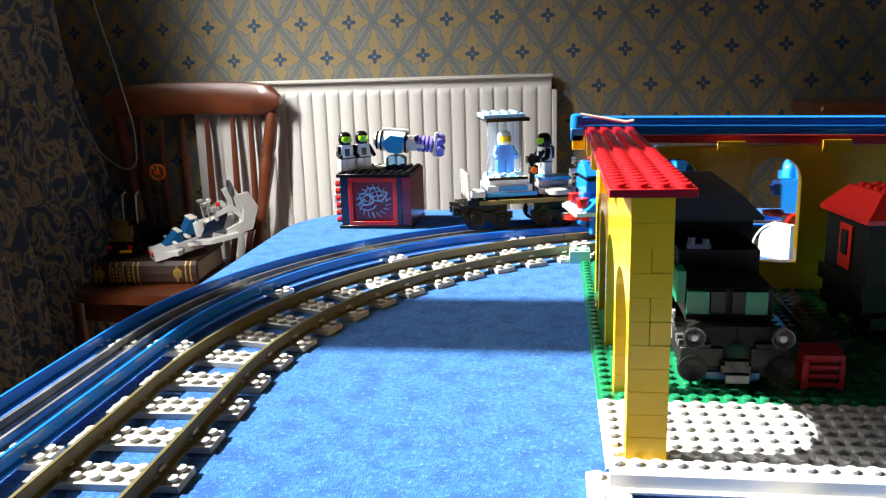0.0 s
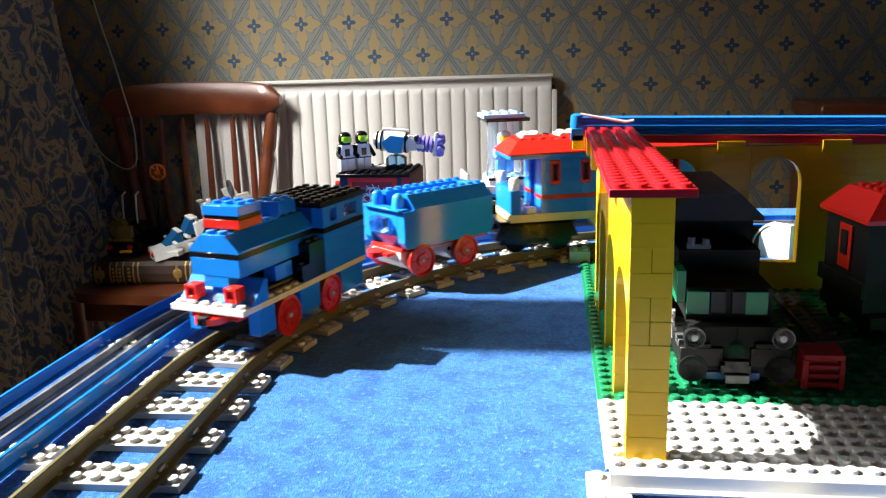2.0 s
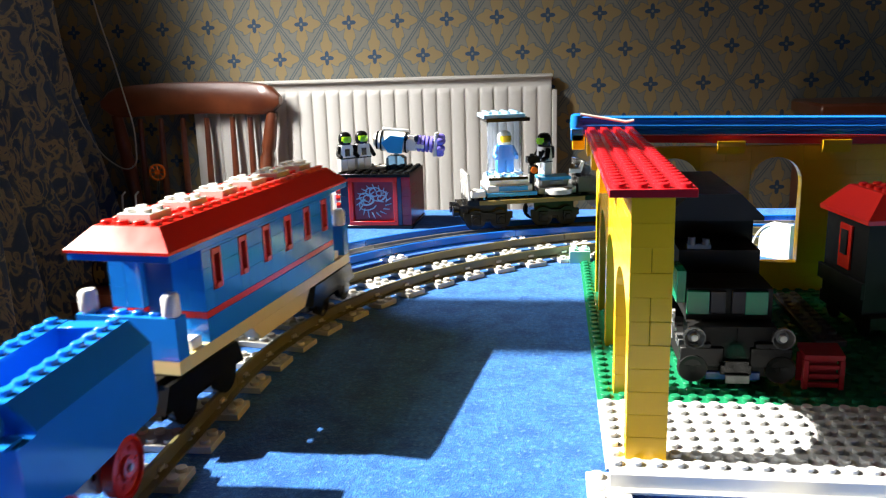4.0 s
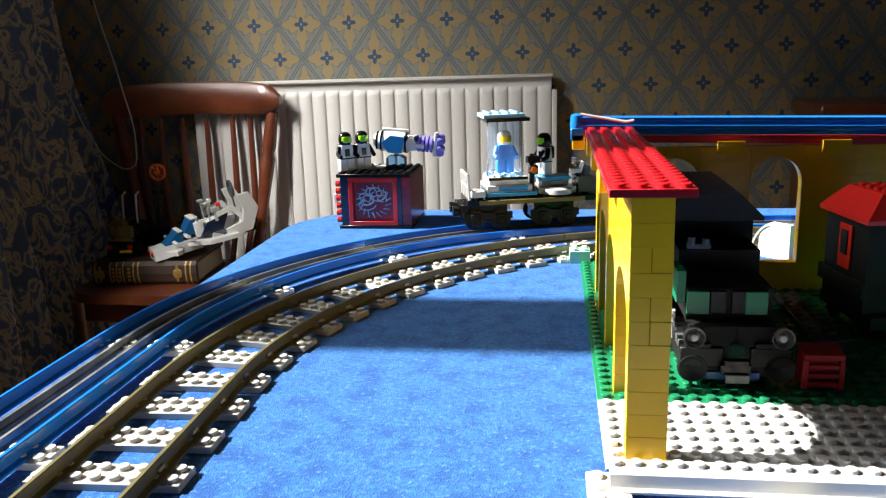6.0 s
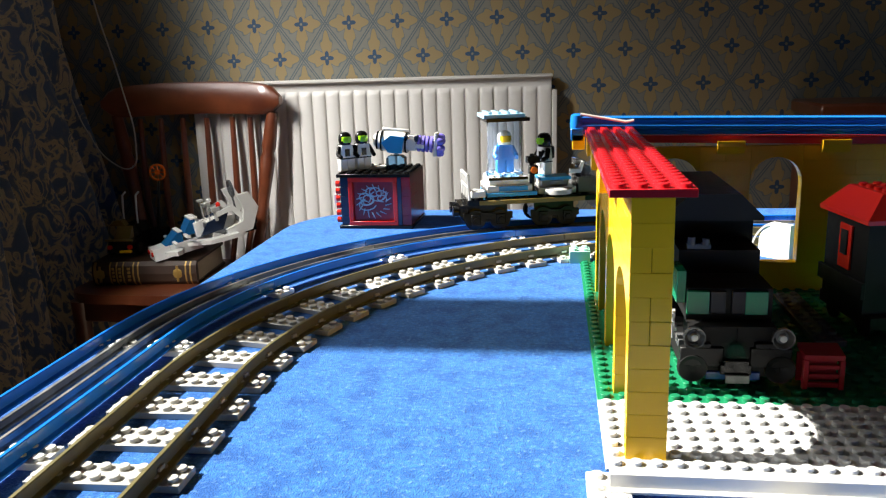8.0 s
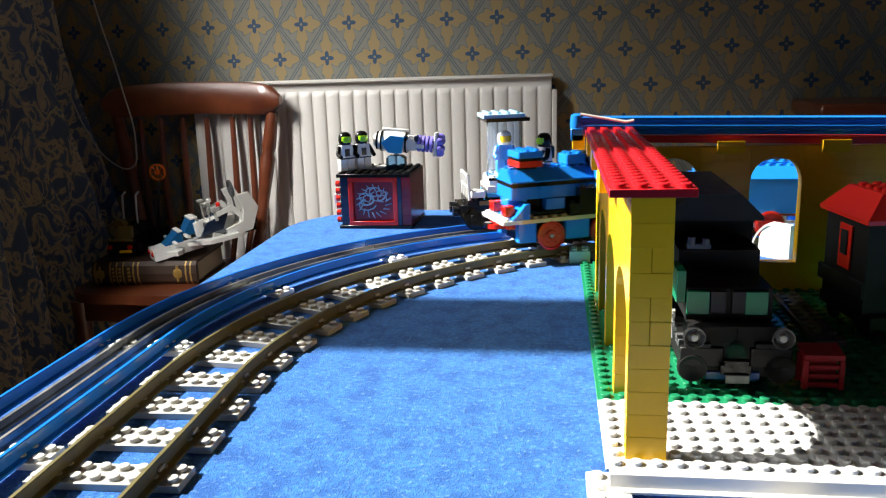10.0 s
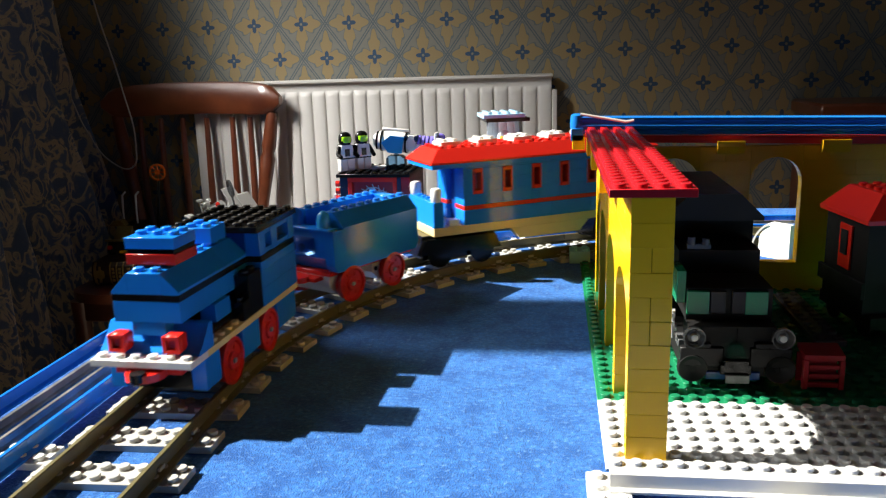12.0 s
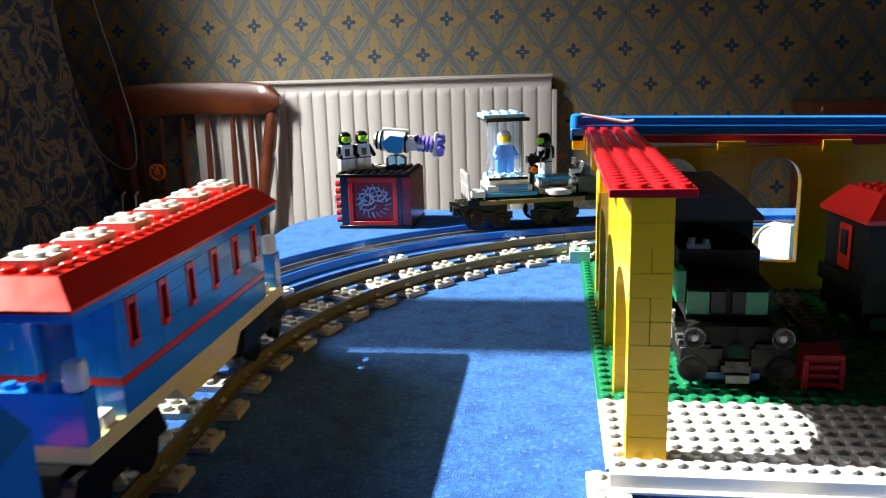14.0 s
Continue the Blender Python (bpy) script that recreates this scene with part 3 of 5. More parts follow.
def make_locomotive():
    t = thing("toy_locomotive", "blue toy brick steam locomotive with red wheels", "toy locomotive")
    part("motor_frame", Shape().cbox(-52, -17, 15, 50, 17, 31.9), BLACK, t)
    for sd in (1, -1):
        for x0, x1 in ((-56, -29.5), (-4.5, 15.5), (40.5, 55)):
            part("side_frame", Shape().cbox(x0, sd * 20 - 3.6, 17, x1, sd * 20 + 3.6, 31.9), TRAIN_BLUE, t)
        for x in (-17, 28):
            wheel(t, x, sd * 21.6, 21, 11.6, RED, sd)
    for x, n in ((-60, 6), (-12, 6), (36, 2), (52, 2)):
        brick(t, x, -24, 32, n, 6, 1, CREAM if x < 50 else WHITE, "plate", label="yellowed white plate")
    part("coupling", Shape().tube((64, 0, 26.5), (64, 0, 30), 9, 9, 18).cbox(46, -16, 27, 62, 16, 31.9), RED, t)
    part("magnet", Shape().tube((71, 0, 27), (71, 0, 31), 3.4, 3.4, 12), BLACK, t)
    # apron and lamps
    for y0, y1 in ((-24, -0.1), (0.1, 24)):
        part("apron", Shape().prism([(45.9, 35.3), (60, 35.3), (60, 36.4), (57, 38.6), (53, 42.6), (49.4, 47.2), (45.9, 47.2)], y0, y1, "y"), TRAIN_BLUE, t, smooth=False)
    for sd in (1, -1):
        lamp = part("headlamp", Shape().cbox(56, sd * 13 - 4, 37.4, 62, sd * 13 + 4, 45.4, 0.5).cbox(62, sd * 13 - 4, 37.4, 64, sd * 13 - 2.2, 45.4, 0.2).cbox(62, sd * 13 + 2.2, 37.4, 64, sd * 13 + 4, 45.4, 0.2).cbox(62, sd * 13 - 2.2, 37.4, 64, sd * 13 + 2.2, 39.2, 0.2).cbox(62, sd * 13 - 2.2, 43.6, 64, sd * 13 + 2.2, 45.4, 0.2), RED, t, "square red lamp with a hollow front")
        part("lens", Shape().tube((62.05, sd * 13, 41.4), (62.5, sd * 13, 41.4), 1.8, 1.8, 12), DARK_RED, lamp)
    # boiler
    brick(t, 41.8, -8, 35.3, 1, 2, 4.3, TRAIN_BLUE, top=False)
    brick(t, 49.8, -8, 43.4, 1, 2, 1.9, TRAIN_BLUE, top=False)
    for i in range(3):
        brick(t, -14 + 24 * i, -16, 49.5, 3, 4, 3, TRAIN_BLUE, top=False)
    brick(t, -14, -8, 35.3, 7, 2, 4.4, BLACK, top=False)
    for sd in (1, -1):
        brick(t, -12, sd * 19.6 - 4, 35.3, 2, 1, 6.6, BLACK, name="side_box")
        brick(t, 4.2, sd * 19.6 - 4, 35.3, 1, 1, 3, BLACK, name="side_box")
        brick(t, 14, sd * 14 - 4, 40.3, 2, 1, 2.8, TRAIN_BLUE, name="cylinder_block", top=False)
        part("piston", Shape().tube((14, sd * 17, 38.6), (40, sd * 17, 38.6), 2.4, 2.4, 12), BLACK, t)
    brick(t, -14, -16.3, 59.2, 9, 4.08, 0.95, BLACK, top=False)
    for sd in (1, -1):
        for i in range(3):
            slope(t, -14 + 24 * i, sd * 8, 62.3, 24, 8.2, 9.6, TRAIN_BLUE, sd)
    for i in range(3):
        brick(t, -14 + 24 * i, -8, 62.3, 3, 2, 3, TRAIN_BLUE)
    brick(t, 34, -8, 71.9, 2, 2, 0.55, BLACK, top=False)
    brick(t, 30, -12, 73.7, 2.5, 3, 1.5, RED, top=False)
    brick(t, 30.4, -11.6, 78.5, 2.4, 2.9, 0.7, BLACK, top=False)
    brick(t, 30, -12, 80.8, 2.5, 3, 1.6, TRAIN_BLUE, name="chimney_cap")
    brick(t, -8, -8, 73.5, 2, 2, 2.4, TRAIN_BLUE, name="dome")
    # cab
    for z, h in ((35.3, 3), (44.9, 3), (54.5, 1.4)):
        for x in (-60, -36):
            brick(t, x, -24, z, 3, 6, h, TRAIN_BLUE, top=False)
    brick(t, -60, -24.2, 59.1, 6, 6.05, 1, BLACK, top=False)
    for sd in (1, -1):
        for x, n in ((-60, 1), (-36, 1), (-20, 1)):
            brick(t, x, sd * 20 - 4, 62.3, n, 1, 3.85, TRAIN_BLUE, top=False)
        for x in (-52, -28):
            w = 15.9 if x < -50 else 7.9
            win_frame = part("cab_window", Shape().cbox(x + 0.1, sd * 20 - 3.6, 62.4, x + w, sd * 20 + 3.6, 65).cbox(x + 0.1, sd * 20 - 3.6, 72.2, x + w, sd * 20 + 3.6, 74.5), TRAIN_BLUE, t)
            part("pane", Shape().cbox(x + 0.2, sd * 20 - 0.6, 65.1, x + w - 0.1, sd * 20 + 0.6, 72.1), CLEAR, win_frame)
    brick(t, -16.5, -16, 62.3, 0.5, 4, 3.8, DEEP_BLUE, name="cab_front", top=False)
    brick(t, -66, -24, 74.7, 7, 6, 1, BLACK, "cab_roof")
    part("hook", Shape().tube((-66, 0, 26.5), (-66, 0, 30), 6, 6, 14).cbox(-66, -10, 27, -52, 10, 31.9), RED, t)
    return t


def make_tender():
    t = thing("toy_tender", "blue toy brick coal tender with red wheels", "toy wagon")
    for x, inner in ((-17, 1), (24, -1)):
        part("axle_block", Shape().prism([(x - 14, 21), (x - 8, 15), (x + 8, 15), (x + 14, 21), (x + 14, 27.4), (x - 14, 27.4)], -16.5, 16.5, "y"), WHITE, t, smooth=False)
        for sd in (1, -1):
            part("pin_hole", Shape().tube((x + 10.6 * inner, sd * 16.4, 23), (x + 10.6 * inner, sd * 16.8, 23), 1.6, 1.6, 10), BLACK, t)
            wheel(t, x, sd * 21.6, 21, 11.6, RED, sd)
    part("base", Shape().cbox(-42, -18, 27.5, 38, 18, 30.4), RED, t)
    for sx, x in ((1, 38), (-1, -42)):
        lo, hi = sorted((x, x + sx * 8))
        part("coupling", Shape().tube((x + sx * 9, 0, 24.5), (x + sx * 9, 0, 28), 6, 6, 14).cbox(lo, -12, 25, hi, 12, 27.4), RED, t)
    for x0, x1, tip in ((18, 33, 39), (-22, -38, -44)):
        part("end_slope", Shape().prism([(x0, 30.5), (x1, 30.5), (tip, 39), (x0, 39)], -15.9, 15.9, "y"), TRAIN_BLUE, t, smooth=False)
    for sd in (1, -1):
        part("side_panel", Shape().prism([(-44, 35), (-41, 30.6), (36, 30.6), (39, 35), (39, 57), (-44, 57)], sd * 20 - 3.9, sd * 20 + 3.9, "y"), TRAIN_BLUE, t, smooth=False)
        part("slope_brick", Shape().prism([(sd * 24, 57.1), (sd * 24, 58.2), (sd * 16, 67), (sd * 8, 67), (sd * 8, 57.1)], -44, 30, "x"), TRAIN_BLUE, t, smooth=False)
        part("rim_studs", Shape().studs(-44, sd * 12 - 4, 67, 9, 1), TRAIN_BLUE, t, kind="stuff")
        part("dome_stud", Shape().lathe([(4.4, 57.2), (4.4, 62), (3.5, 66.4), (1.6, 68.4), (0.3, 68.8)], 14, at=(34.6, sd * 12, 0)), TRAIN_BLUE if sd < 0 else SKY_BLUE, t)
    part("front_wall", Shape().cbox(33, -16, 39.1, 39, 16, 57), TRAIN_BLUE, t)
    part("rear_wall", Shape().cbox(-44, -16, 39.1, -36, 16, 57).cbox(-44, -8, 57.1, -36.1, 8, 66.8), TRAIN_BLUE, t)
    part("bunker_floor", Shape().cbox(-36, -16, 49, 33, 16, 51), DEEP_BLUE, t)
    part("front_window", Shape().cbox(39.1, -8, 42, 46, 8, 52, 0.6).tube((46, -3.6, 47), (47.2, -3.6, 47), 2.6, 2.6, 12).tube((46, 3.6, 47), (47.2, 3.6, 47), 2.6, 2.6, 12), CLEAR_BLUE, t)
    part("front_ledge", Shape().cbox(33, -22, 57.1, 42, 22, 58.4), TRAIN_BLUE, t)
    return t


def make_carriage():
    t = thing("toy_carriage", "blue toy brick passenger carriage with a red roof", "toy carriage")
    for i in range(4):
        brick(t, -96 + 48 * i, -24, 33.4, 6, 6, 1.9, CREAM, "plate", top=False, label="yellowed white base plate")
    for sd in (1, -1):
        part("skirt", Shape().prism([(-34, 33.3), (34, 33.3), (26, 25), (-26, 25)], sd * 20 - 3.8, sd * 20 + 3.8, "y"), CREAM, t, smooth=False)
    for x in (-74, 74):
        bg = part("bogie", Shape().cbox(x - 29, -17, 15, x + 29, 17, 33.2).prism([(x - 33, 20), (x + 33, 20), (x + 28, 31), (x - 28, 31)], -22, -17.1, "y").prism([(x - 33, 20), (x + 33, 20), (x + 28, 31), (x - 28, 31)], 17.1, 22, "y"), BLACK, t, smooth=False)
        for dx in (-17, 17):
            for sd in (1, -1):
                part("wheel", Shape().lathe([(2, -2), (8.6, -2), (8.6, 1), (9.4, 1.2), (9.4, 2.2), (3, 2.6)], 20, "y"), BLACK, bg, at=mmpose(x + dx, sd * 19, 19))
        sx = 1 if x > 0 else -1
        part("coupling", Shape().cbox(*sorted((sx * 88, sx * 100))[:1], -9, 26, sorted((sx * 88, sx * 100))[1], 9, 30).tube((sx * 102, 0, 25.5), (sx * 102, 0, 30), 5, 5, 14), RED if sx < 0 else BLACK, t)
    for z, h, m in ((39.5, 3.4, TRAIN_BLUE), (50.4, 1, RED)):
        for sd in (1, -1):
            for i in range(4):
                brick(t, -72 + 36 * i, sd * 20 - 4, z, 4.5, 1, h, m, top=False)
    # upper wall: piers between the windows
    xs = [-60.5 + 24.2 * i for i in range(6)]
    for sd in (1, -1):
        edges = [-72] + [v for x in xs for v in (x - 4, x + 4)] + [72]
        for x0, x1 in zip(edges[::2], edges[1::2]):
            for k, (z, h) in enumerate(((53.6, 3), (63.2, 3), (72.8, 2.3))):
                brick(t, x0, sd * 20 - 4, z, (x1 - x0) / 8, 1, h, TRAIN_BLUE, top=False)
        for i in range(4):
            brick(t, -72 + 36 * i, sd * 20 - 4, 80.2, 4.5, 1, 0.45, TRAIN_BLUE, top=False)
        for x in xs:
            brick(t, x - 4, sd * 20 - 4, 53.6, 1, 1, 2.5, TRAIN_BLUE, top=False)
            w = part("window", Shape().cbox(x - 3.9, sd * 20 - 4.4, 61.7, x - 2.3, sd * 20 + 4.4, 80.1, 0.2).cbox(x + 2.3, sd * 20 - 4.4, 61.7, x + 3.9, sd * 20 + 4.4, 80.1, 0.2).cbox(x - 2.3, sd * 20 - 4.4, 77.3, x + 2.3, sd * 20 + 4.4, 80.1, 0.2).cbox(x - 2.3, sd * 20 - 5, 61.7, x + 2.3, sd * 20 + 5, 64.4, 0.2), RED, t, "red window frame")
            part("pane", Shape().cbox(x - 2.2, sd * 19 - 0.5, 64.5, x + 2.2, sd * 19 + 0.5, 77.2, 0.1), CLEAR, w)
    for sx in (-1, 1):
        for sd in (1, -1):
            for z, h, m in ((39.5, 3.4, TRAIN_BLUE), (50.4, 1, RED), (53.6, 8.7, TRAIN_BLUE)):
                brick(t, sx * 68 - 4, sd * 12 - 4, z, 1, 1, h, m, top=False)
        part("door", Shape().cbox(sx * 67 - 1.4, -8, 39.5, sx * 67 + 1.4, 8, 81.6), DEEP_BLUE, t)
        for sd in (1, -1):
            part("grab_panel", Shape().cbox(*((75, sd * 18 - 4, 39.5, 83, sd * 18 + 4, 44) if sx > 0 else (-83, sd * 18 - 4, 39.5, -75, sd * 18 + 4, 44)), 0.3), WHITE, t)
        brick(t, sx * 92 - 4, -24, 39.5, 1, 6, 5.8, TRAIN_BLUE, name="platform_wall")
        for sd in (1, -1):
            part("post", Shape().lathe([(3.3, 0), (3.9, 0.8), (3.9, 8.4), (3.0, 9.8), (0.4, 10.2)], 16), WHITE, t, at=mmpose(sx * 92, sd * 20, 58.1))
    for i in range(4):
        brick(t, -96 + 48 * i, -24.2, 81.7, 6, 6.05, 1, TRAIN_BLUE, name="eave_plate", top=False)
    part("roof", Shape().add([(-97, -25, 85.0), (97, -25, 85.0), (97, 25, 85.0), (-97, 25, 85.0), (-97, -25, 86.3), (97, -25, 86.3), (97, 25, 86.3), (-97, 25, 86.3), (-88, -16, 95), (88, -16, 95), (88, 16, 95), (-88, 16, 95)],
         [(0, 3, 2, 1), (0, 1, 5, 4), (1, 2, 6, 5), (2, 3, 7, 6), (3, 0, 4, 7), (4, 5, 9, 8), (5, 6, 10, 9), (6, 7, 11, 10), (7, 4, 8, 11), (8, 9, 10, 11)]), RED, t, smooth=False)
    part("roof_studs", Shape().studs(-88, -16, 95, 22, 4), RED, t, kind="stuff")
    for i in range(6):
        brick(t, -82 + 29.6 * i, -8, 95.1, 2, 2, 1.2, WHITE, name="roof_vent", label="white square roof vent")
    return t


loco, tender, carriage = make_locomotive(), make_tender(), make_carriage()


def radiator():
    t = thing("radiator", "white fluted steel panel radiator on the wall", "radiator")
    x0, x1, z0, z1 = -837, -24, -520, 112
    s, n = Shape(), 26
    w = (x1 - x0) / n
    prof = []
    for k in range(n):
        a = x0 + k * w
        prof += [(a, 1474), (a + w * 0.05, 1473.4), (a + w * 0.14, 1467), (a + w * 0.24, 1464.6), (a + w * 0.55, 1464), (a + w * 0.86, 1464.6), (a + w * 0.95, 1468)]
    prof.append((x1, 1474))
    m = len(prof)
    rows = [(z0, 0.6), (z1 - 34, 0.6), (z1 - 28, 0.45), (z1 - 24, 0.12), (z1 - 21, 0)]
    vs = [(x, 1474 - (1474 - y) * amount, z) for z, amount in rows for x, y in prof]
    fs = [(k * m + i, k * m + i + 1, (k + 1) * m + i + 1, (k + 1) * m + i) for k in range(len(rows) - 1) for i in range(m - 1)]
    part("fluted_panel", s.add(vs, fs), RADIATOR, t)
    part("back_panel", Shape().cbox(x0, 1474.2, z0, x1, 1490, z1, 1), RADIATOR, t)
    part("top_rim", Shape().cbox(x0 - 3, 1460, z1 - 4, x1 + 3, 1492, z1 + 4, 2.5), RADIATOR, t)
    part("side_panel", Shape().cbox(x1 + 1, 1466, z0, x1 + 12, 1492, z1 - 30, 2), RADIATOR, t)
    return t


radiator()


# ---- front track piece ----
front_line = thing("toy_railway_track", "pale grey straight toy railway track by the baseplate", "railway track")
PALE = plastic("pale_grey_plastic", (0.66, 0.66, 0.64), rough=0.45)
PALE_SLEEPER, PALE_RAIL = sleeper_mesh(PALE), straight_rail(256, 3.6).mesh("rail", PALE, True)
for y in (-26.5, -66.5):
    part("rail", PALE_RAIL, None, front_line, at=mmpose(256, y, 0, 0, 0, 90))
for k in range(5):
    part("sleeper", PALE_SLEEPER, None, front_line, at=mmpose(64 * k, -46.5, 0))


# ---- figures ----
def figure(name, label, at, suit, helmet, visor, arms, group=""):
    """A small jointed toy figure, one plain mesh: legs, body, arms, head."""
    pieces = [
        (Shape().cbox(-7.6, -3.8, 0, -0.2, 3.8, 12, 0.6).cbox(0.2, -3.8, 0, 7.6, 3.8, 12, 0.6), arms[1]),
        (Shape().prism([(-7.6, 12), (7.6, 12), (5.6, 24.5), (-5.6, 24.5)], -3.8, 3.8, "y"), suit),
        (Shape().tube((-6.4, 0, 23), (-9.6, -3, 16), 2.4, 2.1, 10).tube((-9.6, -3, 16), (-8.6, -8, 14), 2.1, 1.9, 10).tube((6.4, 0, 23), (9.6, -3, 16), 2.4, 2.1, 10).tube((9.6, -3, 16), (8.6, -8, 14), 2.1, 1.9, 10), arms[0]),
        (Shape().lathe([(2, 24.5), (5.2, 25), (6.3, 28), (6.4, 31), (5.6, 34.5), (3.6, 36.6), (0.5, 37.2)], 18), helmet),
        (Shape().lathe([(0.4, 26.8), (4.8, 27.2), (5.6, 29.8), (5.2, 32.8), (0.4, 33.4)], 18, at=(0, -1.9, 0)), visor),
        (Shape().cbox(-5, 3.8, 14, 5, 8, 25, 0.8).cbox(-7.7, -4.0, 11.2, 7.7, 4.0, 12.6, 0.3).cbox(-2.6, -4.3, 14, 2.6, -3.7, 21, 0.2), arms[0]),
    ]
    verts, faces, slots = [], [], []
    for k, (s, _) in enumerate(pieces):
        off = len(verts)
        verts += s.v
        faces += [tuple(i + off for i in f) for f in s.f]
        slots += [k] * len(s.f)
    whole = Shape()
    whole.v, whole.f = verts, faces
    me = whole.mesh(name, pieces[0][1], True)
    for _, m in pieces[1:]:
        me.materials.append(m)
    me.polygons.foreach_set("material_index", slots)
    ob = new(name, me)
    ob.matrix_basis = at
    return tagged(ob, label, "toy figure", group)


# ---- crate with the cannon ----
crate = thing("toy_crate", "dark red toy brick crate with a silver squiggle panel", "toy crate", at=mmpose(-223, 444, 0, 0, 0, -2))
for k in range(5):
    for x, m in ((0, NAVY), (60, DARK_RED)):
        brick(crate, x, 0.6, 3.2 + 9.3 * k, 1 if x == 0 else 1.1, 8, 2.9, m, top=False)
    brick(crate, 8.1, 8, 3.2 + 9.3 * k, 6.4, 7, 2.9, DARK_RED, top=False)
part("base_plate", Shape().cbox(-2, -2, 0, 70, 64, 3.1), BLACK, crate)
part("panel_frame", Shape().cbox(8.2, -1, 3.2, 56, 7.9, 7.2).cbox(8.2, -1, 45.2, 56, 7.9, 49.4).cbox(8.2, -1, 7.3, 12.2, 7.9, 45.1).cbox(52, -1, 7.3, 56, 7.9, 45.1), RED, crate, "bright red window frame")
part("panel", Shape().cbox(12.3, 3.5, 7.3, 51.9, 7, 45.1), DARK_RED, crate)
part("dark_strip", Shape().cbox(56.1, -0.6, 3.2, 60, 7.9, 49.4), NAVY, crate)
part("lid", Shape().cbox(-3, -1.5, 49.5, 69, 64, 52.7).studs(-3, 0, 52.7, 9, 8), BLACK, crate)
rng = random.Random(4)
squiggle = Shape()
for k in range(10):
    a0 = rng.uniform(0, 6.28)
    cx, cz = 32 + rng.uniform(-11, 11), 26 + rng.uniform(-9, 9)
    r0 = rng.uniform(3.5, 6.0)
    pts = [(cx + (r0 + 0.3 * j) * math.cos(a0 + j * 0.55) + j * 0.3, 2.6, cz + r0 * math.sin(a0 + j * 0.55) * 0.95 + j * 0.3) for j in range(10)]
    for p0, p1 in zip(pts, pts[1:]):
        squiggle.tube(p0, p1, 0.6, n=6)
for k in range(18):
    a = 2 * math.pi * k / 18
    squiggle.tube((32 + 12 * math.cos(a), 2.6, 26 + 11 * math.sin(a)), (32 + 17.5 * math.cos(a + 0.22), 2.6, 26 + 16.5 * math.sin(a + 0.22)), 0.7, 0.35, n=6)
part("silver_squiggle", squiggle, SILVER, crate, kind="stuff")
for k in range(6):
    part("red_light", Shape().tube((-5, 4, 8 + 7 * k), (-1.2, 4, 8 + 7 * k), 2.8, 2.8, 10), RED, crate)
part("side_tap", Shape().cbox(-7.5, 3, 24, -5.1, 9, 33), WHITE, crate)

figure("toy_figure", "black and white toy spaceman with a green visor", mmpose(-219, 458, 54.4, 0, 0, 40), WHITE, BLACK, LIME, (BLACK, WHITE), "spacemen")
figure("toy_figure", "black and white toy spaceman with a green visor", mmpose(-205, 468, 54.4, 0, 0, 40), WHITE, BLACK, LIME, (BLACK, WHITE), "spacemen")

cannon = thing("toy_cannon", "white and blue toy space cannon with violet nozzle", "toy cannon", at=mmpose(-174, 476, 52.8))
TILT = mmpose(0, 0, 27, 0, 5.5, 0)
part("mount", Shape().cbox(-9, -8, 0, 11, 8, 3).prism([(-8, 3), (10, 3), (10, 11), (6, 13.5), (-6, 13.5), (-8, 11)], -7, 7, "y").studs(-3, -4, 13.4, 1, 1), CLEAR_BLUE, cannon, smooth=False)
part("seat_plate", Shape().cbox(-24, -9, 0, -10, 8, 3).studs(-24, -9, 3, 1, 2), WHITE, cannon)
part("barrel", Shape().lathe([(3, -21), (6, -20), (9.4, -14), (10.6, -4), (10.6, 8), (9.4, 11), (9.4, 14)], 22, "x"), WHITE, cannon, at=TILT)
for x, r in ((-16.5, 8.6), (-12, 10.2), (12, 10.0)):
    part("black_band", Shape().lathe([(r - 1.2, -0.9), (r + 0.2, -0.9), (r + 0.4, 0.9), (r - 1.2, 0.9)], 22, "x"), BLACK, cannon, at=TILT @ mmpose(x, 0, 0))
part("blue_panel", Shape().prism([(-11, -1), (-4, -10), (9, -10), (11, 6), (-3, 6.5)], -11.6, 11.6, "y"), SKY_BLUE, cannon, at=TILT, smooth=False)
part("top_bar", Shape().cbox(-12, -3, 10.2, 14, 3, 12.6, 0.4), WHITE, cannon, at=TILT)
part("cradle", Shape().cbox(14, -7, -7, 22, 7, 8, 0.6).tube((17, -8.4, 0), (17, 8.4, 0), 5, 5, 14).cbox(22, -8, -4, 30, -4, 0, 0.4).cbox(22, 4, -4, 30, 8, 0, 0.4), WHITE, cannon, at=TILT)
part("dark_block", Shape().cbox(10, -9, -3, 14, 9, 7, 0.4).cbox(20, -7.6, 2, 24, 7.6, 7.6, 0.4), NAVY, cannon, at=TILT)
for k in range(4):
    part("ring", Shape().lathe([(4, -1.6), (7.8, -1.2), (8.0, 1.2), (4, 1.6)], 18, "x"), PURPLE, cannon, at=TILT @ mmpose(24.5 + 4.0 * k, 0, 0))
part("flange", Shape().cbox(39.5, -6, -11, 42.5, 6, 12, 0.5), WHITE, cannon, at=TILT)
for k in range(6):
    a = k * math.pi / 3 + 0.5
    part("nozzle", Shape().lathe([(1, 0), (3.6, 0.4), (4.0, 3), (2.6, 6), (0.6, 6.8)], 12, "x"), PURPLE, cannon, at=TILT @ mmpose(42.6, 5.4 * math.cos(a), 7.6 * math.sin(a)))

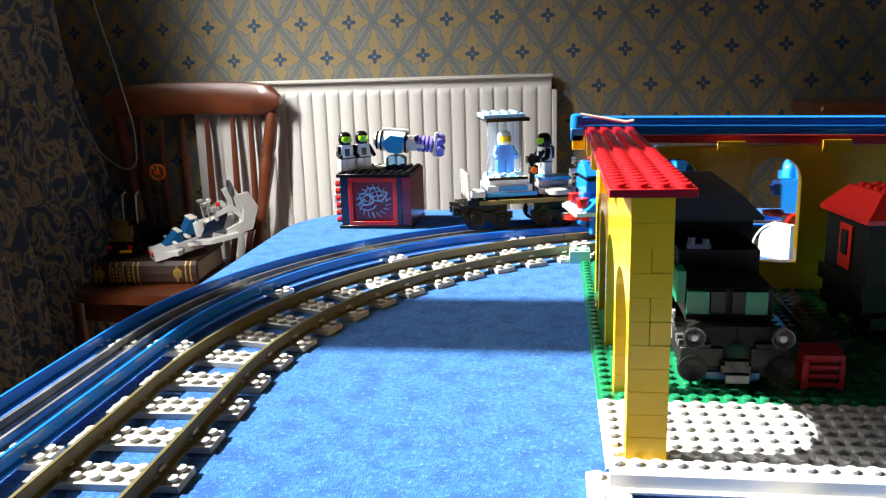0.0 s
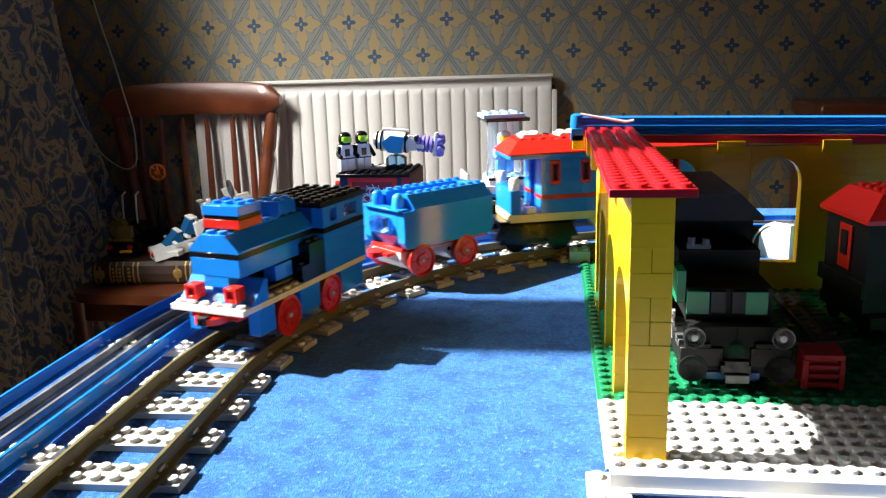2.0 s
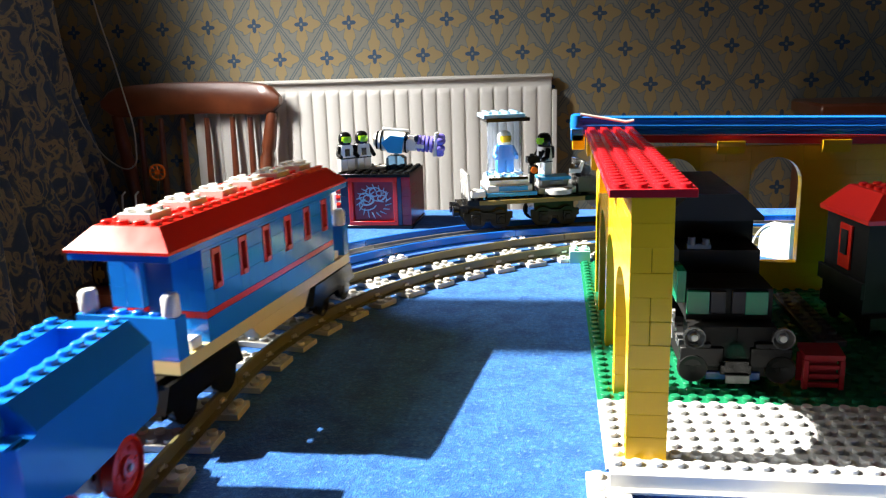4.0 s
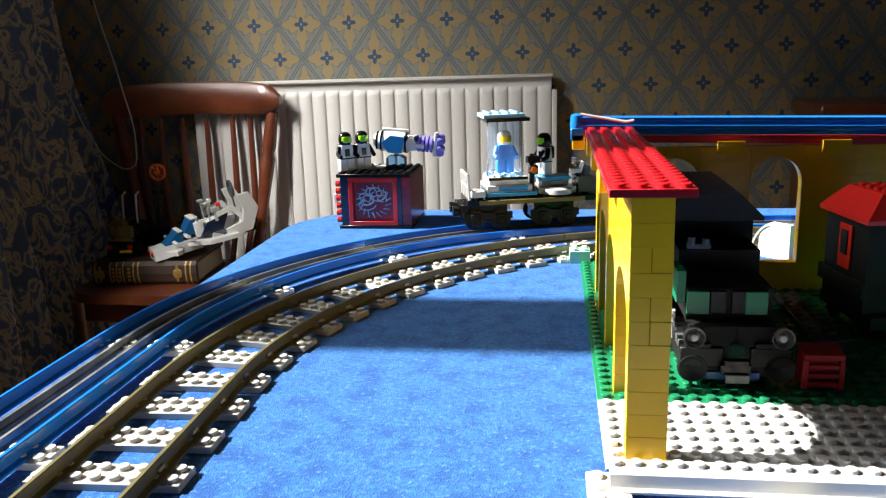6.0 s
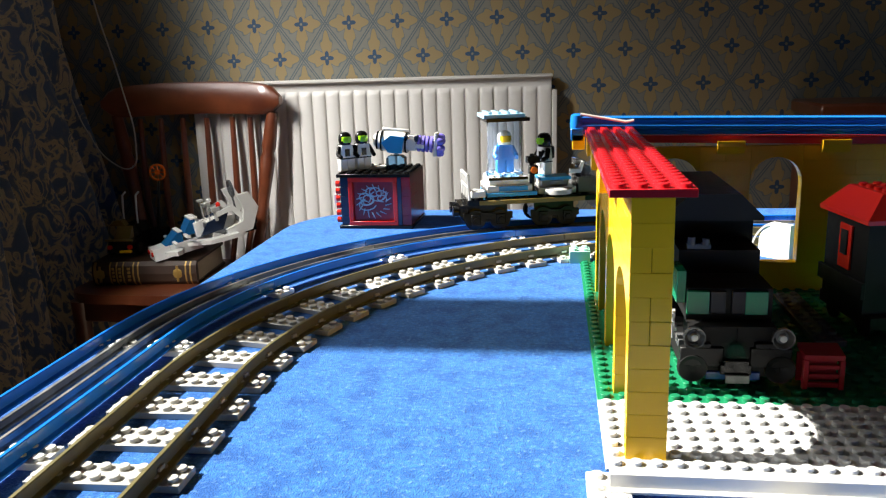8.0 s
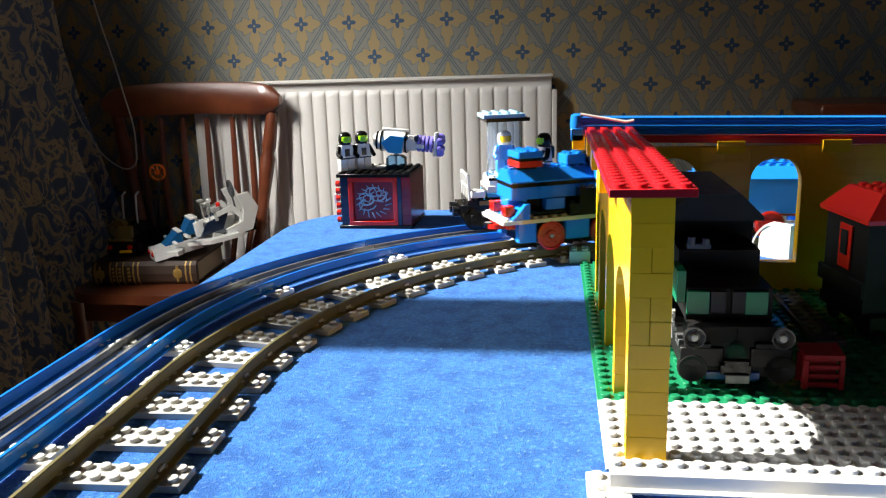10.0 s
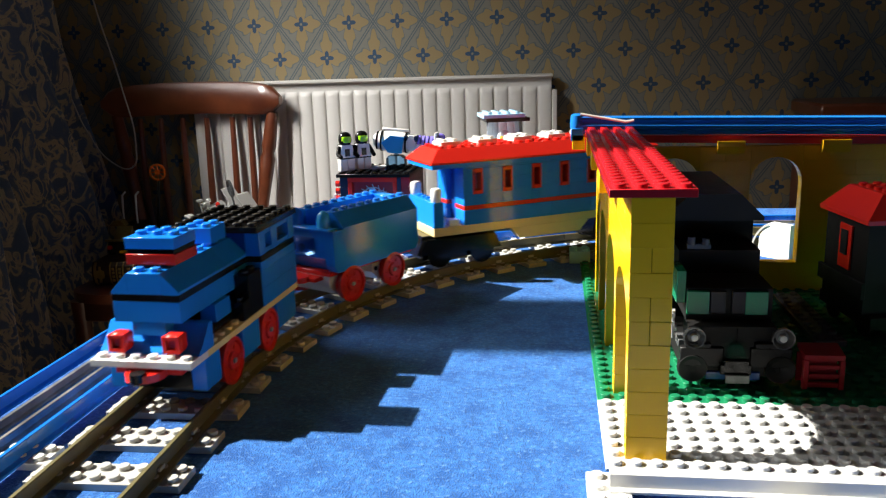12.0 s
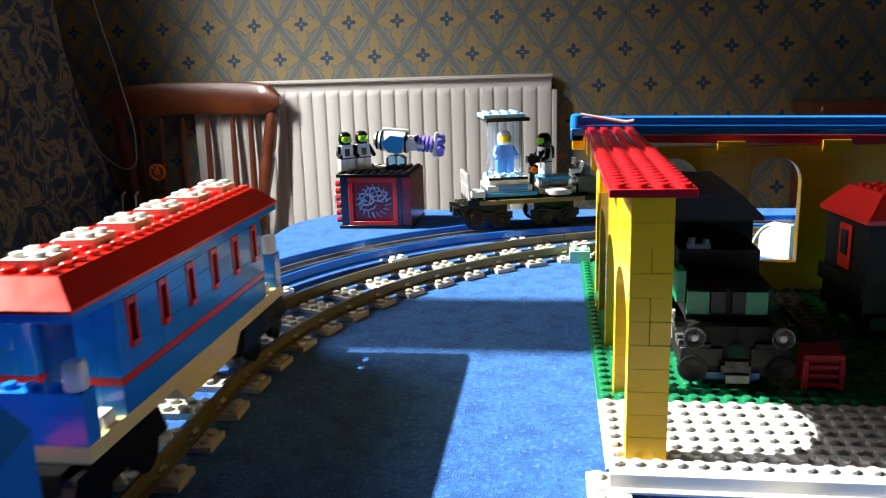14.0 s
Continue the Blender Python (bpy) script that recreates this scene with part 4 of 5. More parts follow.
# ---- space wagon on the blue track ----
WAGON_AT = mmpose(-43, 420, 0, 0, 0, 14.5)
wagon = thing("toy_wagon", "black toy flat wagon carrying a space capsule stand", "toy wagon", at=WAGON_AT)
part("deck", Shape().cbox(-58, -22, 32, 60, 22, 37).studs(-58, -22, 37, 14, 5), BLACK, wagon)
part("side_stripe", Shape().cbox(-48, -23.4, 32.4, 46, -22.1, 36.2), material("olive_gold_stripe", (0.22, 0.15, 0.03), 0.4), wagon)
for x in (-40, 20):
    bg = part("bogie", Shape().cbox(x - 18, -15, 16, x + 18, 15, 31.9).cbox(x - 22, -19, 19, x + 22, -15.2, 25), BLACK, wagon)
    for dx in (-11, 11):
        for y in (-18, 18):
            part("wheel", Shape().lathe([(2, -2), (8.6, -2), (8.6, 1), (9.6, 1.2), (9.6, 2.2), (3, 2.6)], 18, "y"), BLACK, bg, at=mmpose(x + dx, y, 18.9))
for x, sg in ((-58, -1), (60, 1)):
    part("buffer_beam", Shape().cbox(x, -18, 22, x + sg * 6, 18, 31.8).tube((x + sg * 6, -11, 26), (x + sg * 12, -11, 26), 4.2, 5, 12).tube((x + sg * 6, 11, 26), (x + sg * 12, 11, 26), 4.2, 5, 12), BLACK, wagon)
rail_fence = Shape()
for y in (-20, -10, 0, 10, 20):
    rail_fence.tube((-56, y, 37), (-57, y, 58), 1.3, n=8)
rail_fence.tube((-57, -20, 58), (-57, 20, 58), 1.5, n=8).tube((-57, -20, 48), (-57, 20, 48), 1.2, n=8)
part("guard_rail", rail_fence, GREY, wagon, "pale grey end railing")
part("pod_step", Shape().cbox(-40, -20, 38.5, 4, 20, 42), SKY_BLUE, wagon)
part("pod_base", Shape().cbox(-40, -18, 42, 0, 18, 48).cbox(-38, -16, 48, -4, 16, 55).studs(-38, -16, 55, 4, 4), WHITE, wagon)
part("console", Shape().cbox(6, -16, 38.5, 40, 16, 44).cbox(10, -10, 44, 34, 10, 50).lathe([(6, 44), (9, 46), (9, 49), (3, 51)], 14, at=(24, -4, 0)), GREY, wagon)
part("console_panel", Shape().cbox(8, -14, 50.1, 36, 6, 53), SKY_BLUE, wagon)
part("engine_block", Shape().cbox(42, -16, 38.5, 58, 16, 52).lathe([(2, 52), (7, 52), (7, 60), (3, 62)], 12, at=(50, 0, 0)), DARK_GREY, wagon)
cap = part("canister", Shape().lathe([(15.5, 57), (15.5, 103), (14.8, 103), (14.8, 57), (15.5, 57)], 28, at=(-21, 0, 0), caps=False), CANISTER, wagon, "clear plastic cylinder")
cap.visible_shadow = False
part("canister_rim", Shape().lathe([(15.6, 55.1), (16.8, 55.1), (16.8, 58), (15.6, 58), (15.6, 55.1)], 28, at=(-21, 0, 0), caps=False), CLEAR_BLUE, wagon)
part("pod_trim", Shape().cbox(-38.4, -16.4, 52.4, -3.6, -16.05, 55), BLACK, wagon)
part("pod_panel", Shape().cbox(-30, -18.5, 43, -4, -18.05, 47.4), SKY_BLUE, wagon, "blue sloped panel")
part("white_corner", Shape().cbox(-54, -20, 38.5, -42, -6, 44, 0.4).studs(-54, -20, 44, 1, 1), WHITE, wagon)
part("turntable", Shape().lathe([(4, 38.6), (13, 38.6), (13, 42.6), (10, 44.4), (3, 44.4)], 22, at=(24, -13, 0)), GREY, wagon)
part("clear_slope", Shape().prism([(44, 52), (58, 40), (60, 40), (60, 60), (54, 66), (46, 64)], -17.5, -16.1, "y").cbox(44, -16, 60, 47, 14, 66, 0.4), CLEAR, wagon, smooth=False)
part("white_arm", Shape().cbox(34, -18, 56, 44, -13, 60, 0.5).tube((43, -16, 58), (46, -16, 66), 2, 1.6, 10), WHITE, wagon)
stand = part("control_stand", Shape().tube((1, -12, 42), (1, -12, 74), 2.6, 2.0, 10).cbox(-4, -15, 66, 8, -8, 72, 0.6).cbox(-2, -16, 56, 6, -10, 64, 0.6).tube((8, -12, 70), (12, -10, 76), 1.6, 1.6, 8), BLACK, wagon)
part("dial", Shape().tube((2, -16.1, 60), (2, -17, 60), 3.0, 3.0, 14), ORANGE, stand)
for x in (-51, 31):
    part("axle_box", Shape().cbox(x - 4, -21.8, 15, x + 4, -19.2, 24, 0.5).tube((x, -21.8, 19), (x, -23, 19), 2.6, 2.2, 12), BLACK, wagon)
for x in (-29, 9):
    part("axle_box", Shape().cbox(x - 4, -21.8, 15, x + 4, -19.2, 24, 0.5).tube((x, -21.8, 19), (x, -23, 19), 2.6, 2.2, 12), BLACK, wagon)
part("canister_lid", Shape().cbox(-40, -19, 103.2, -2, 19, 106), BLACK, wagon)
# the cap's blue is lightened to carry the light falling on it
part("canister_cap", Shape().cbox(-42, -18, 106.1, -6, 18, 109.5).studs(-40, -16, 109.5, 4, 4), plastic("sunlit_blue_plastic", (0.35, 0.58, 0.75)), wagon, "blue studded cap, coloured pale as if brightly lit")
part("red_lamp", Shape().tube((66, -14, 42), (70, -14, 42), 3.2, 3.2, 10).cbox(58.2, -16, 40, 66, -12, 44), RED, wagon)
figure("toy_figure", "blue toy spaceman with a white helmet inside a cylinder", WAGON_AT @ mmpose(-21, 0, 57, 0, 0, 4), BLUE, WHITE, YELLOW, (BLUE, BLUE), "spacemen")
figure("toy_figure", "black and white toy spaceman standing at a console", WAGON_AT @ mmpose(16, 4, 53.2, 0, 0, -72), WHITE, BLACK, LIME, (BLACK, WHITE), "spacemen")

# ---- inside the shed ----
# the shed's shade is put into these: darkened greys and a black with little gloss
SHADED_LAMP_GREY = plastic("shaded_lamp_grey_plastic", (0.07, 0.073, 0.077), rough=0.2, spec=0.3)
SHADED_BEAM_GREY = plastic("shaded_beam_grey_plastic", (0.012, 0.012, 0.0125), rough=0.28, spec=0.15)
SHADED_GREY = plastic("shaded_grey_plastic", (0.014, 0.015, 0.018), rough=0.4, spec=0.25)
SHADED_BLACK = plastic("shaded_black_plastic", (0.013, 0.013, 0.013), rough=0.5, spec=0.15)
shunter = thing("toy_locomotive", "black toy brick diesel locomotive with green panels", "toy locomotive", at=mmpose(63.5, 74, PZ))
part("chassis", Shape().cbox(-22, 0, 6, 22, 150, 16), SHADED_BLACK, shunter)
part("nose", Shape().prism([(0, 16), (18, 16), (18, 30), (60, 30), (60, 16), (70, 16), (70, 58), (40, 58), (40, 46), (12, 46), (12, 30), (2, 30)], -20, 20, "x"), SHADED_BLACK, shunter, smooth=False)
part("cab", Shape().cbox(-23, 70, 16, 23, 130, 70), SHADED_BLACK, shunter)
part("cab_roof", Shape().prism([(-25, 70), (25, 70), (25, 72), (13, 84), (-13, 84), (-25, 72)], 56, 140, "y"), SHADED_GREY, shunter, smooth=False)
for x in (-15, 12):
    part("green_panel", Shape().cbox(x - 5, 9.6, 33.5, x + 5.5, 11.9, 45), GREEN, shunter)
part("green_panel", Shape().cbox(-24.5, 14, 38, -20.1, 34, 54), GREEN, shunter)
for x in (-18, 22):
    part("headlamp", Shape().lathe([(0.6, 0), (3, 0.4), (4.6, -2.2), (5.2, -2.4), (5.2, 0), (4, 3), (1, 4)], 20, "y"), SHADED_LAMP_GREY, shunter, "round grey lamp dish", at=mmpose(x, -1, 26))
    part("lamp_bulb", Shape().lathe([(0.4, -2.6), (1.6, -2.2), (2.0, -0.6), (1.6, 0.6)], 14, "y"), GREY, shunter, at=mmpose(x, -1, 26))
    part("buffer", Shape().lathe([(2.2, 14), (2.2, 4), (6.8, 3), (7.2, 0), (6.6, -1.6), (5.6, -1.4), (1, 0.4)], 24, "y"), SHADED_BEAM_GREY, shunter, at=mmpose(x, 0, 10))
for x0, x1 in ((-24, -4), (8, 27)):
    part("buffer_beam", Shape().cbox(x0, -1, 11, x1, 3, 20.5, 0.5).cbox(x0 + 2, -2, 20.6, x1 - 6, 3, 23, 0.4), SHADED_BEAM_GREY, shunter)
part("blue_plate", Shape().cbox(-12, -1.5, 4.6, 13, 4, 8.6, 0.4), DEEP_BLUE, shunter)
part("coupler", Shape().cbox(-6, -5, 8.7, 8, 4, 13.5).cbox(-4.4, -6.4, 12.6, 6.4, -1.2, 16), BLACK, shunter)
part("coupler_plate", Shape().cbox(-4, -7, 5, 7, -5.2, 9.2, 0.3), DARK_GREY, shunter)
part("clear_prism", Shape().prism([(-3, 16.2), (6, 16.2), (4, 22), (-1, 22)], -4, 1, "y"), clear_material("clear_green_plastic", (0.10, 0.65, 0.40)), shunter, smooth=False)
part("nose_seam", Shape().cbox(1.6, -0.4, 23.2, 2.0, -0.05, 30), BLACK, shunter)
for x in (-5.5, 4.5):
    part("nose_window", Shape().cbox(x - 3.6, 9.8, 34, x + 3.6, 11.9, 45, 0.3), SHADED_GREY, shunter)
part("side_pipes", Shape().tube((-27, 6, 34), (-27, 30, 34), 1.1, n=8).tube((-27, 6, 30), (-27, 24, 31), 1.1, n=8).tube((-27, 8, 24), (-27, 8, 36), 1.3, n=8).tube((-29, 10, 27), (-24.6, 10, 27), 2.2, n=10).tube((-29, 16, 32), (-24.6, 16, 32), 2.2, n=10), GREY, shunter)
part("step", Shape().cbox(-24, 6, 18, -20.1, 16, 22), DARK_GREY, shunter)
part("handrail", Shape().tube((-25, 20, 30), (-25, 60, 31), 1.2, 1.2, 8).tube((-25, 20, 30), (-25, 20, 18), 1.2, 1.2, 8).tube((-25, 44, 30), (-25, 44, 18), 1.2, 1.2, 8), GREY, shunter)
part("roof_fitting", Shape().cbox(-16, 41, 58.1, -4, 46, 61).tube((-14, 40, 61), (-14, 40, 65), 2, 2, 10).tube((-7, 40, 61), (-7, 40, 64), 2, 2, 10), DARK_GREY, shunter)

grating = thing("toy_fence", "dark red toy slatted fence block on the green baseplate", "toy fence", at=mmpose(95, 70, PZ + 1.7))
part("panel_top", Shape().prism([(0, 14.5), (12, 17), (12, 19), (0, 17)], 0, 18, "x"), DARK_RED, grating, smooth=False)
for x in (0, 16):
    part("upright", Shape().cbox(x, 0, 0, x + 2.4, 3, 14.4), DARK_RED, grating)
for k in range(3):
    part("slat", Shape().cbox(2.5, 0.2, 1.0 + 4.4 * k, 15.9, 2.4, 3.4 + 4.4 * k), DARK_RED, grating)
part("back_panel", Shape().cbox(0, 11, 0, 18.4, 12.4, 14.4), DARK_RED, grating)

red_wagon = thing("toy_wagon", "black toy brick railway wagon with a red roof", "toy wagon", at=mmpose(145.4, 140.5, PZ, 0, 0, 8.3))
part("body", Shape().cbox(0, 2, 15, 44, 48, 65), SHADED_BLACK, red_wagon)
part("side_board", Shape().cbox(-2.4, 0, 24, -0.1, 50, 33), SHADED_BLACK, red_wagon)
part("chassis", Shape().cbox(2, -4, 8, 42, 54, 14.9), SHADED_BLACK, red_wagon)
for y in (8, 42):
    part("wheel", Shape().lathe([(7.2, 0), (7.6, 1), (6, 2.6), (2, 3)], 18, "x", at=(4, y, 8)), SHADED_BLACK, red_wagon)
part("roof", Shape().add([(-3, -2, 65.2), (47, -2, 65.2), (47, 52, 65.2), (-3, 52, 65.2), (-3, -2, 67.5), (47, -2, 67.5), (47, 52, 67.5), (-3, 52, 67.5), (9, 8, 80), (35, 8, 80), (35, 44, 80), (9, 44, 80)],
     [(0, 3, 2, 1), (0, 1, 5, 4), (1, 2, 6, 5), (2, 3, 7, 6), (3, 0, 4, 7), (4, 5, 9, 8), (5, 6, 10, 9), (6, 7, 11, 10), (7, 4, 8, 11), (8, 9, 10, 11)]).studs(10, 10, 80, 3, 4), RED, red_wagon, smooth=False)
door = part("door", Shape().cbox(-1.4, 17, 36, -0.1, 30, 61), RED, red_wagon)
part("door_glass", Shape().cbox(-2.2, 20, 44, -1.5, 27, 58), SHADED_BLACK, door)
part("step_board", Shape().cbox(14, -5, 24, 40, 1.8, 29), RED, red_wagon)

strip = thing("toy_plate", "dusty grey studded toy plate on the green baseplate", "toy plate", at=mmpose(118, 128, PZ + 1.7))
part("slab", Shape().cbox(0, 0, 0, 16, 88, 3.2).studs(0, 0, 3.2, 2, 11), DARK_GREY, strip)

card = thing("toy_wing", "white curved toy wing piece standing behind the shed", "toy wing", at=mmpose(133, 344, 0, 0, 0, -42))
part("sheet", Shape().prism([(7, 0), (32, 0), (32, 27), (16, 27.5), (10, 24), (7.5, 14)], 0, 6, "y"), WHITE, card, smooth=False)
part("curved_strip", Shape().prism([(11 + 18 - 18 * math.cos(k * 0.13) - 10, 1 + 26 * math.sin(k * 0.13)) for k in range(11)] + [(12.2 + 18 - 18 * math.cos(k * 0.13) - 10, 1 + 25 * math.sin(k * 0.13)) for k in range(10, -1, -1)], -0.8, -0.1, "y"), GREY, card, smooth=False)


# ---- chair, book and space ships in the corner ----
def make_chair():
    t = thing("dining_chair", "dark varnished wooden spindle-back chair by the wall", "chair", at=mmpose(-820, 1300, FLOOR_Z))
    seat = Shape()
    out = []
    for k in range(28):
        a = 2 * math.pi * k / 28
        c, s = math.cos(a), math.sin(a)
        x = 205 * (abs(c) ** 0.45) * (1 if c > 0 else -1)
        y = 150 * (abs(s) ** 0.4) * (1 if s > 0 else -1)
        out.append((x * (1 - 0.0006 * (y + 150)), y))
    seat.prism(out, 440, 460, "z")
    part("seat", seat, CHAIR_WOOD, t)
    for x, y, dx in ((-175, -115, -12), (175, -115, 12), (-150, 120, -14), (150, 120, 14)):
        part("leg", Shape().lathe([(14, 0), (17, 90), (22, 130), (16, 150), (21, 300), (17, 380), (19, 439)], 16), CHAIR_WOOD, t, at=mmpose(x, y, 0))
    part("apron", Shape().cbox(-165, -126, 395, 165, -110, 438, 3), CHAIR_WOOD, t)
    crest = Shape()
    prof_n = 22
    vs, m = [], 10
    for k in range(prof_n + 1):
        u = -1 + 2 * k / prof_n
        x = u * 208
        y = 126 + 16 * (1 - u * u)
        end = (1 - abs(u) ** 10) ** 0.5 if abs(u) < 1 else 0.05
        hh = 36 * max(end, 0.25)
        zc = 826 + 9 * (1 - u * u)
        for j in range(m):
            b = 2 * math.pi * j / m
            cb, sb = math.cos(b), math.sin(b)
            vs.append((x, y + 13 * (abs(cb) ** 0.6) * (1 if cb > 0 else -1), zc + hh * (abs(sb) ** 0.5) * (1 if sb > 0 else -1)))
    fs = [(k * m + j, k * m + (j + 1) % m, (k + 1) * m + (j + 1) % m, (k + 1) * m + j) for k in range(prof_n) for j in range(m)]
    fs += [tuple(range(m)), tuple(range(prof_n * m, prof_n * m + m))]
    part("crest_rail", crest.add(vs, fs), CHAIR_WOOD, t)
    for sx in (-1, 1):
        lo, hi = Vector((sx * 128, 112, 460)), Vector((sx * 184, 134, 800))
        prof = ((0, 13), (0.12, 16), (0.22, 11), (0.3, 17), (0.36, 12), (0.55, 15), (0.7, 17), (0.74, 13), (0.78, 16), (1, 12))
        span = (hi - lo).length
        turn = (hi - lo).to_track_quat("Z", "Y").to_matrix().to_4x4()
        part("back_post", Shape().lathe([(r, f * span) for f, r in prof], 16), CHAIR_WOOD, t, at=Matrix.Translation(lo * MM) @ turn)
    for k in range(6):
        u = (-0.72, -0.46, -0.18, 0.12, 0.44, 0.66)[k]
        part("spindle", Shape().tube((u * 150, 118, 460), (u * 190, 142, 600), 6, 8, 10).tube((u * 190, 142, 600), (u * 190, 150, 790), 8, 6, 10), CHAIR_WOOD, t)
    return t


make_chair()
book = thing("book", "thick old leather-bound book with gilt spine on the chair", "book", at=mmpose(-868, 1232, FLOOR_Z + 460.2, 0, 0, 4))
part("cover", Shape().cbox(-112, 0, 0, 112, 170, 5).cbox(-112, 0, 45, 112, 170, 50).prism([(0, 0), (-7, 8), (-10, 25), (-7, 42), (0, 50), (4, 50), (4, 0)], -112, 112, "x"), LEATHER, book, smooth=False)
part("page_block", Shape().cbox(-106, 4.2, 5.1, 108, 165, 44.9, 0.6), PAPER, book)
for k, x in enumerate((-108, -74, -60, -46, -24, -14, 88, 98)):
    part("gilt_band", Shape().prism([(-0.6, 0.5), (-7.8, 8), (-10.8, 25), (-7.8, 42), (-0.6, 49.5), (-0.2, 49.5), (-7.2, 42), (-10.1, 25), (-7.2, 8), (-0.2, 0.5)], x, x + (3 if k else 6), "x"), GILT, book, smooth=False)
for x, w in ((-68, 5), (-54, 5), (-35, 6)):
    for j in range(4):
        part("lettering_bar", Shape().cbox(x, -11, 10 + 8 * j, x + w, -8.5, 15 + 8 * j, 0.4), GILT, book)
for x in (-94, 72):
    part("gilt_ornament", Shape().lathe([(0.5, -10.6), (9, -10.4), (11, -9), (5, -8.4)], 8, "y", at=(x, 0, 25)).cbox(x - 2.4, -10.8, 8, x + 2.4, -8, 42), GILT, book)


def ship_white():
    t = thing("toy_spaceship", "white and blue toy spaceship lying on the book", "toy spaceship", at=mmpose(-850, 1240, FLOOR_Z + 512, 9, 0, -50) @ Matrix.Diagonal((1.1, 1.0, 1.14, 1)))
    part("nose", Shape().prism([(-22, 0), (22, 0), (17, 22), (-17, 22)], -2, 34, "y"), WHITE, t, smooth=False)
    for x in (-14, 14):
        part("nose_light", Shape().tube((x, -5, 13), (x, -2, 13), 4.5, 4.5, 10), RED, t)
    GLAZE = plastic("dark_blue_canopy_plastic", (0.012, 0.10, 0.26), rough=0.1)
    part("canopy", Shape().prism([(26, 22), (64, 22), (64, 40), (56, 40)], -20, 20, "x"), GLAZE, t, "dark blue canopy", smooth=False)
    part("canopy", Shape().prism([(64.2, 30), (98, 30), (98, 56), (88, 56)], -18, 18, "x"), GLAZE, t, "dark blue canopy", smooth=False)
    part("canopy_rim", Shape().cbox(-21, 56, 40.2, 21, 66, 43, 0.5).cbox(-19, 88, 56.2, 19, 104, 60, 0.5).studs(-16, 92, 60, 4, 1), WHITE, t)
    for sx in (-1, 1):
        part("antenna", Shape().tube((sx * 22, 128, 44), (sx * 22, 128, 78), 1.8, 1.4, 8).cbox(sx * 22 - 5, 122, 76, sx * 22 + 5, 134, 81, 0.5), GREY, t)
    part("hull", Shape().cbox(-20, 34, 0, 20, 200, 22).cbox(-16, 92, 22, 16, 180, 44).studs(-16, 100, 44, 4, 9), WHITE, t)
    for sx in (-1, 1):
        part("wing", Shape().prism([(sx * 21, 20), (sx * 44, 40), (sx * 40, 52), (sx * 21, 60)], 4, 12, "z").prism([(sx * 21, 70), (sx * 58, 110), (sx * 66, 170), (sx * 48, 168), (sx * 42, 118), (sx * 21, 92)], 10, 18, "z"), WHITE, t, smooth=False)
        part("fin", Shape().prism([(150, 10), (205, 14), (228, 52), (214, 84), (186, 84), (196, 56), (188, 34), (150, 26)], sx * 46 - 4, sx * 46 + 4, "x"), WHITE, t, smooth=False)
        part("dark_panel", Shape().prism([(100, 22), (150, 24), (168, 52), (120, 44)], sx * 24 - 2, sx * 24 + 2, "x"), NAVY, t, smooth=False)
        part("gun", Shape().tube((sx * 30, 140, 44), (sx * 30, 140, 66), 4, 3, 10).cbox(sx * 30 - 6, 132, 62, sx * 30 + 6, 150, 70), GREY, t)
    for sx in (-1, 1):
        part("hex_frame", Shape().prism([(120, 16), (150, 4), (186, 10), (200, 40), (178, 66), (140, 60), (140, 52), (172, 56), (188, 38), (178, 18), (152, 13), (126, 24)], sx * 34 - 3, sx * 34 + 3, "x"), WHITE, t, smooth=False)
        part("side_pod", Shape().cbox(sx * 31 - 8, 96, 4, sx * 31 + 8, 176, 16, 1), DARK_GREY, t)
        part("winglet", Shape().cbox(sx * 34 - 14, 40, 24, sx * 34 + 14, 47, 28, 0.6), WHITE, t)
        part("winglet", Shape().cbox(sx * 36 - 16, 66, 32, sx * 36 + 16, 73, 36, 0.6), WHITE, t)
        part("tip_lamp", Shape().lathe([(0.5, 0), (5, 0), (5, 5), (0.5, 8)], 12, at=(sx * 30, 150, 70)), WHITE if sx < 0 else RED, t)
    part("cabin_block", Shape().cbox(-22, 92, 22, 22, 112, 50, 1).studs(-20, 94, 50, 5, 2), WHITE, t)
    part("engine", Shape().cbox(-24, 196, 4, 24, 222, 34).tube((0, 222, 18), (0, 232, 18), 12, 9, 14), BLACK, t)
    part("wheel_disc", Shape().lathe([(13, -2), (17, -2), (17, 2), (13, 2), (13, -2)], 22, "y", at=(-8, 196, 88), caps=False).tube((-24, 196, 88), (8, 196, 88), 1.8, n=8).tube((-8, 196, 72), (-8, 196, 104), 1.8, n=8).tube((-8, 196, 34), (-8, 196, 72), 2.2, n=8), DARK_GREY, t)
    return t


